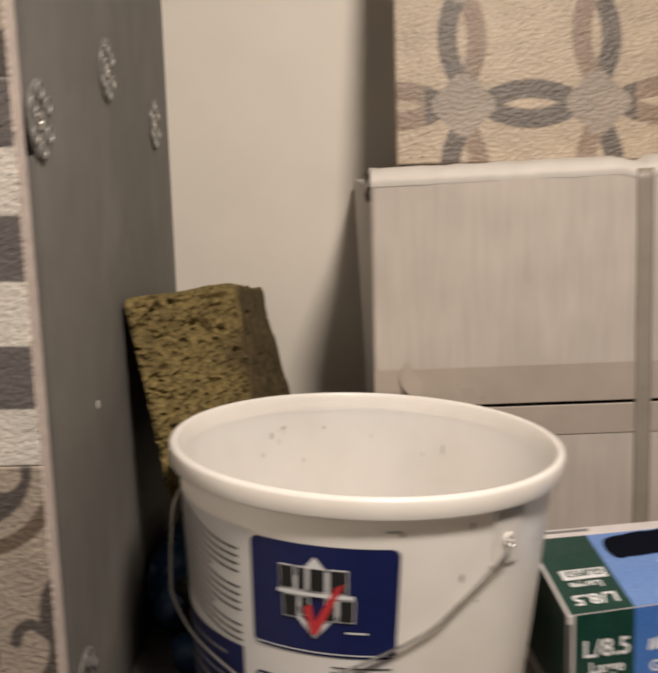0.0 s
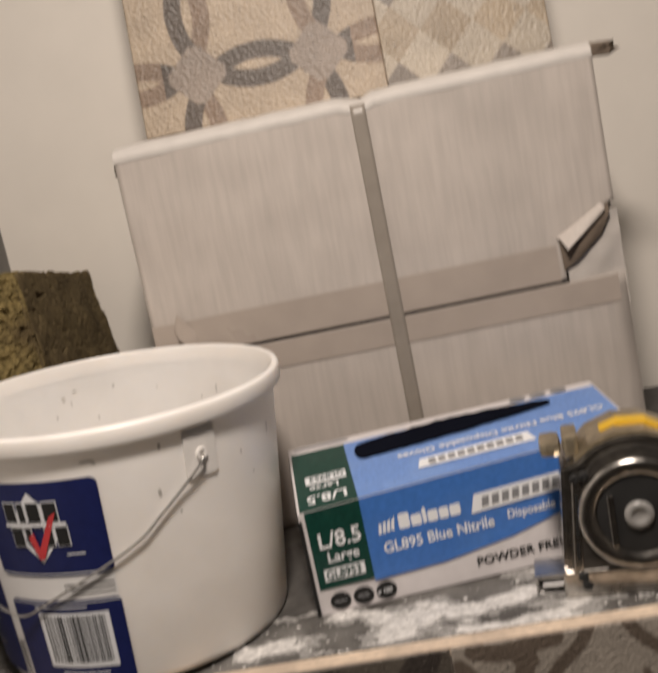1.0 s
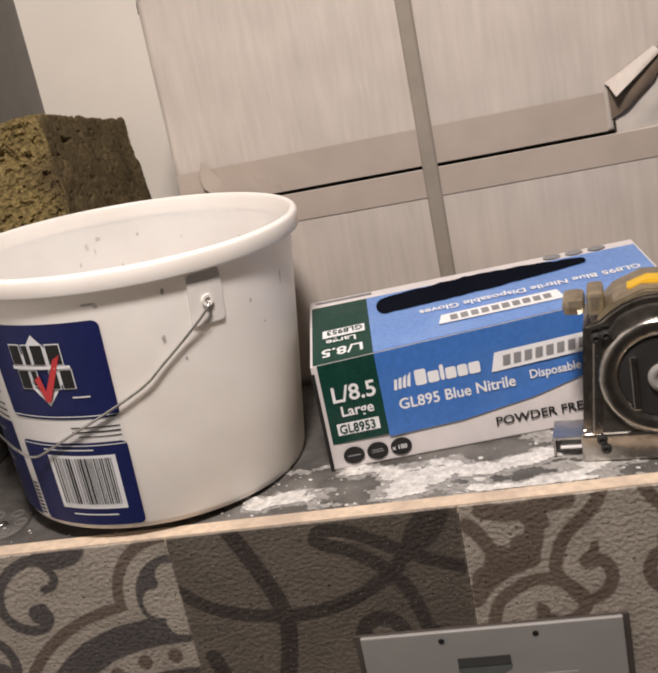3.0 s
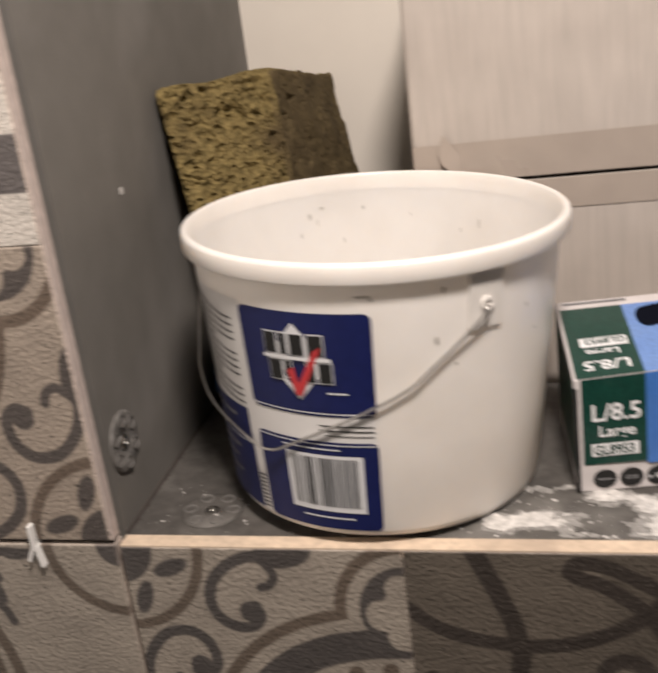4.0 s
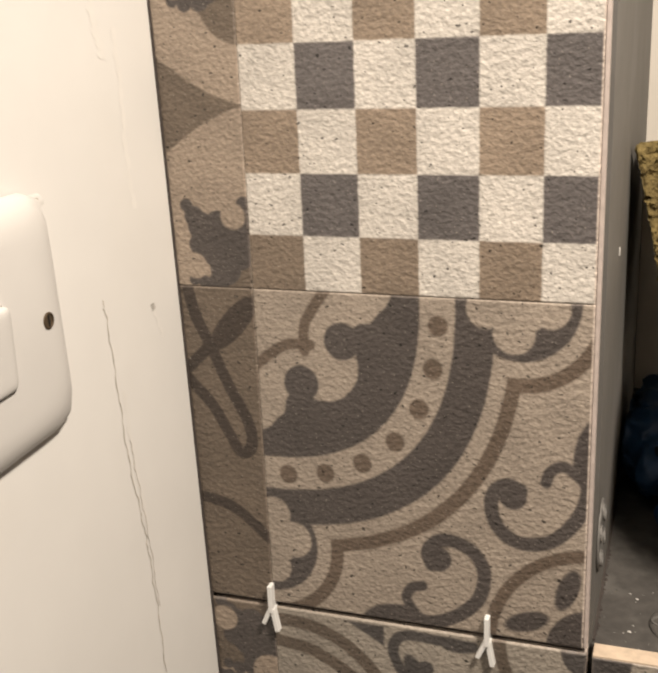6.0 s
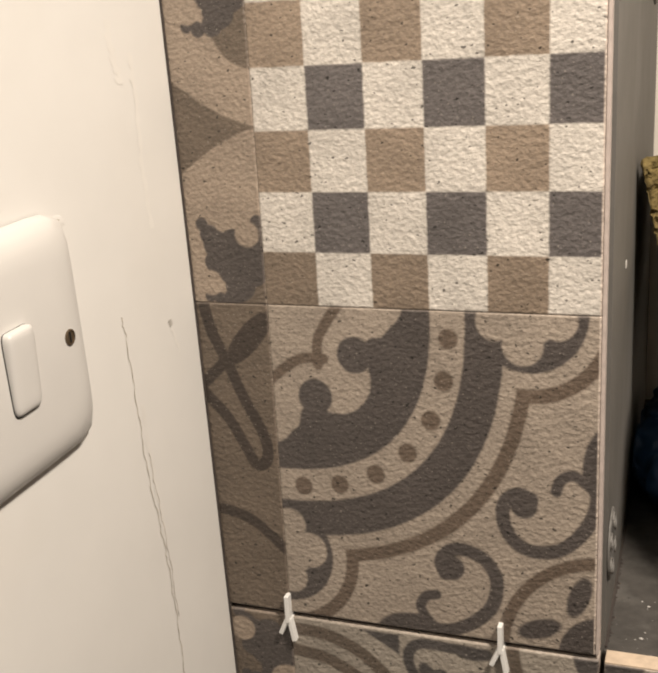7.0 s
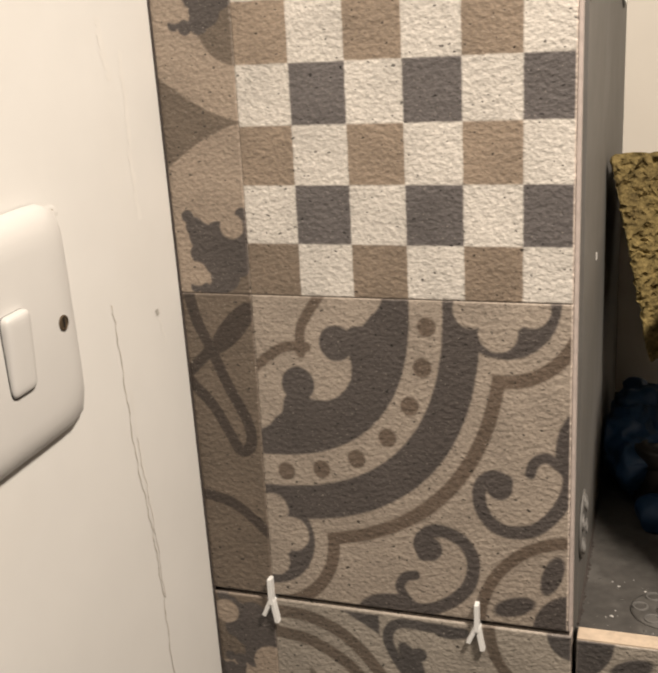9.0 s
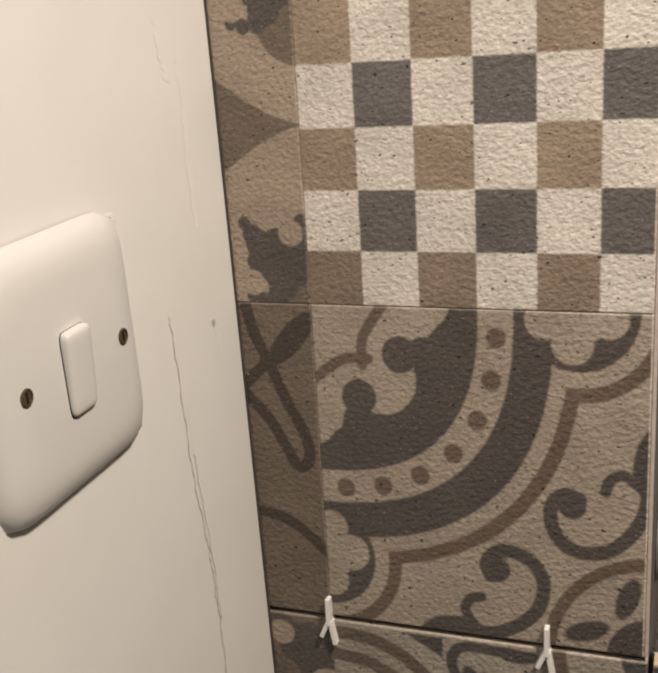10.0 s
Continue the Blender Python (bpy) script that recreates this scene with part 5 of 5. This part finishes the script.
def prism(outline, y0, y1, bevel=0.0):
    bm = bmesh.new()
    a = [bm.verts.new((x, y0, z)) for x, z in outline]
    b = [bm.verts.new((x, y1, z)) for x, z in outline]
    bm.faces.new(a)
    bm.faces.new(b[::-1])
    for i in range(len(a)):
        j = (i + 1) % len(a)
        bm.faces.new((a[j], a[i], b[i], b[j]))
    bmesh.ops.recalc_face_normals(bm, faces=bm.faces)
    if bevel:
        bmesh.ops.bevel(bm, geom=[e for e in bm.edges if len(e.link_faces) == 2 and e.calc_face_angle(0) > 0.5], offset=bevel, segments=2, affect="EDGES")
    return bm


part("case", prism(case_outline(), 0.002, TD, 0.0015), CHROME, measure_tape)
part("side_plate", prism(case_outline(0.0045), -0.0002, 0.003, 0.0006), GUNMETAL, measure_tape, "dark worn side panel")
hub = part("hub", lathe([(0.0300, 0.0), (0.0300, 0.0035), (0.0280, 0.0045), (0.0225, 0.0040), (0.0215, 0.0022), (0.0, 0.0022)], 48), CHROME, measure_tape, "chrome hub ring", smooth=True)
hub.matrix_local = pose(TW / 2 + 0.003, 0.0012, 0.044, 90, 0, 0)
face = part("hub_face", lathe([(0.0205, 0.0022), (0.0205, 0.0026), (0.0, 0.0036)], 40), BLACK_RUBBER, hub)
part("hub_boss", lathe([(0.0075, 0.0030), (0.0072, 0.0050), (0.0040, 0.0055), (0.0035, 0.0046), (0.0, 0.0046)], 24), GREY_PLATE, hub, smooth=True)
part("hub_bar", block(-0.015, -0.0115, -0.016, 0.012, 0.0034, 0.0050, 0.0006), CHROME, hub)
bar = part("corner_bar", block(-0.0024, 0.0024, -0.0012, 0.0015, -0.0255, 0.0255, 0.0008), CHROME, measure_tape)
bar.matrix_local = pose(0.0110, 0.0, 0.0395, 0, 5.5, 0)
for dz in (-0.013, 0.0, 0.013):
    part("slit", block(-0.0008, 0.0008, -0.0014, -0.0008, dz - 0.0050, dz + 0.0050, 0.0002), INK, bar)
part("foot_bar", block(0.0, TW, -0.0016, 0.004, 0.0005, 0.0155, 0.0015), CHROME, measure_tape)
for x, z in ((0.0175, 0.0675), (0.0128, 0.0665), (0.0105, 0.0125), (0.012, 0.0075)):
    sc = part("screw", lathe([(0.0026, 0.0), (0.0026, 0.0016), (0.0014, 0.0022), (0.0010, 0.0012), (0.0, 0.0012)], 16), BLACK_RUBBER, measure_tape)
    sc.matrix_local = pose(x, -0.0010, z, 90, 0, 0)
part("slide_lock", block(-0.0025, 0.0085, 0.010, 0.030, 0.0740, 0.0825, 0.0035), BRASSY, measure_tape, "brassy metal slide lock")
part("slide_lock_pad", block(0.0095, 0.0175, 0.010, 0.030, 0.0735, 0.0850, 0.002), BRASSY, measure_tape)
part("crown", prism([(0.012, 0.071), (0.022, 0.0812), (0.036, 0.0868), (0.050, 0.0862), (0.064, 0.079), (0.060, 0.074), (0.04, 0.0800), (0.022, 0.0745)], 0.004, TD - 0.002, 0.001), BRASSY, measure_tape)
part("yellow_strip", prism([(0.028, 0.0845), (0.038, 0.0882), (0.052, 0.0872), (0.062, 0.081), (0.058, 0.079), (0.04, 0.083)], 0.013, 0.024, 0.0008), YELLOW, measure_tape, "yellow plastic strip")
part("end_hook", block(-0.0135, 0.003, 0.006, 0.026, 0.0095, 0.0110, 0.0003), STEEL, measure_tape, "bent steel end hook")
part("end_hook_lip", block(-0.0145, -0.0132, 0.006, 0.026, 0.001, 0.0110, 0.0003), STEEL, measure_tape)
part("end_hook_blade", block(-0.0110, 0.003, 0.006, 0.026, 0.0045, 0.0056, 0.0003), LABEL_WHITE, measure_tape)

# ---- flush plate below the ledge ----
flush = thing("flush_plate", "grey film-covered dual flush plate on the tiles", "flush plate", at=(0.2380, 0.0, -0.0792))
FW, FH = 0.1325, 0.172
# Flat dark ring: the shadow gap round the plate is put into its colour.
part("gap_shade_ring", block(-0.0030, FW + 0.0030, -0.0022, -0.0004, -FH - 0.0012, 0.0003, 0.0001), ADHESIVE, flush, "dark ring for the shade in the gap round the plate")
plate = part("plate", block(0.0, FW, -0.0040, -0.0008, -FH, 0.0, 0.0010, 3), GREY_PLATE, flush)
on_plate = lambda s, t, lift: (s, -0.0040 - lift, t)
for x in (0.0415, 0.0890):
    decal("peg", disc(x, -0.0052, 0.0016), on_plate, 0.0003, INK, plate)
decal("mark_field", disc(0.0615, -0.0235, 0.0140, 0.0055), on_plate, 0.0002, shader("dark_grey_mark", (0.10, 0.11, 0.11), 0.5, bump=0.0), plate)
decal("mark_bar", rect(0.0480, 0.0750, -0.0220, -0.0165), on_plate, 0.0005, shader("faded_dark_mark", (0.055, 0.055, 0.055), 0.5, bump=0.0), plate)
for x0, x1_, z0 in ((0.0210, 0.0625, -0.0345), (0.0655, 0.1080, -0.0300)):
    b = part("button", block(x0, x1_, -0.0043, -0.0038, -0.095, z0, 0.00015), GREY_PLATE, plate, "grey push button under film")
decal("button_symbol", rect(0.0750, 0.0900, -0.047, -0.0385) + rect(0.0770, 0.0810, -0.0385, -0.0365), lambda s, t, lift: (s, -0.0043 - lift, t), 0.0003, GREY_INK, plate)
decal("button_symbol", rect(0.0370, 0.0455, -0.047, -0.0420), lambda s, t, lift: (s, -0.0043 - lift, t), 0.0003, GREY_INK, plate)

# ---- dust and crumbs on the ledge ----
rnd = random.Random(21)


def crumbs(name, label, count, area, sizes, material, flat=0.35):
    verts, faces = [], []
    for _ in range(count):
        x, y = area(rnd)
        r = sizes[0] + (sizes[1] - sizes[0]) * rnd.random() ** 3
        k0 = len(verts)
        m = 7
        ring = [(x + r * rnd.uniform(0.5, 1.0) * math.cos(2 * math.pi * i / m), y + r * rnd.uniform(0.5, 1.0) * math.sin(2 * math.pi * i / m), LEDGE - 0.0006) for i in range(m)]
        verts += ring + [(x + rnd.uniform(-0.3, 0.3) * r, y + rnd.uniform(-0.3, 0.3) * r, LEDGE - 0.0004 + min(r * flat, 0.0016))]
        faces += [(k0 + i, k0 + (i + 1) % m, k0 + m) for i in range(m)]
    return tagged(part(name, mesh_of(name, verts, faces), material, None), label, "dust", kind="stuff")



def plaster_film(x0, x1, y0, y1, limit, lift, material, label, step=0.0006):
    """Smeared plaster left on the ledge: thin flat patches with ragged edges."""
    verts, faces, at = [], [], {}
    nx, ny = int((x1 - x0) / step), int((y1 - y0) / step)

    def corner(i, j):
        if (i, j) not in at:
            x, y = x0 + i * step, y0 + j * step
            at[i, j] = len(verts)
            verts.append((x + 0.0004 * noise.noise(Vector((x * 900, y * 900, 3))), y + 0.0004 * noise.noise(Vector((x * 900, y * 900, 9))), LEDGE + lift + 0.0003 * noise.noise(Vector((x * 500, y * 500, 0)))))
        return at[i, j]
    for i in range(nx):
        for j in range(ny):
            x, y = x0 + i * step, y0 + j * step
            n = noise.noise(Vector((x * 30, y * 62, 4.2))) + 0.42 * noise.noise(Vector((x * 105, y * 170, 1.3))) + 0.17 * noise.noise(Vector((x * 430, y * 560, 7.7)))
            band = limit + 0.45 * abs((y - 0.034) / 0.03) ** 2 - 0.30 * min(1.0, (x - 0.185) / 0.12)
            if n > band:
                faces.append((corner(i, j), corner(i + 1, j), corner(i + 1, j + 1), corner(i, j + 1)))
    return tagged(part("plaster_film", mesh_of("plaster_film", verts, faces), material, None), label, "dust", kind="stuff")


plaster_film(0.185, 0.50, 0.0115, 0.074, 0.00, -0.0003, HAZE, "thin grey plaster haze smeared on the ledge")
plaster_film(0.185, 0.50, 0.0115, 0.068, 0.31, 0.0001, PLASTER, "flat white plaster residue along the ledge")
crumbs("plaster_dust", "white plaster crumbs on the ledge", 260, lambda r: (r.uniform(0.19, 0.46), 0.012 + 0.05 * r.random()), (0.0003, 0.0022), PLASTER, 0.25)
crumbs("plaster_dust", "fine pale dust near the pail", 160, lambda r: (r.uniform(0.006, 0.24), 0.011 + 0.05 * r.random()), (0.0003, 0.0016), PLASTER, 0.3)
crumbs("grout_crumbs", "dark grout crumbs on the ledge", 200, lambda r: (r.uniform(0.005, 0.44), 0.011 + 0.06 * r.random()), (0.0003, 0.0018), DUST, 0.5)
crumbs("grout_crumbs", "dark adhesive crumbs along the foot of the board", 150, lambda r: (0.0033 + 0.0016 * r.random() ** 2, 0.012 + 0.09 * r.random()), (0.0004, 0.0016), ADHESIVE, 0.8)
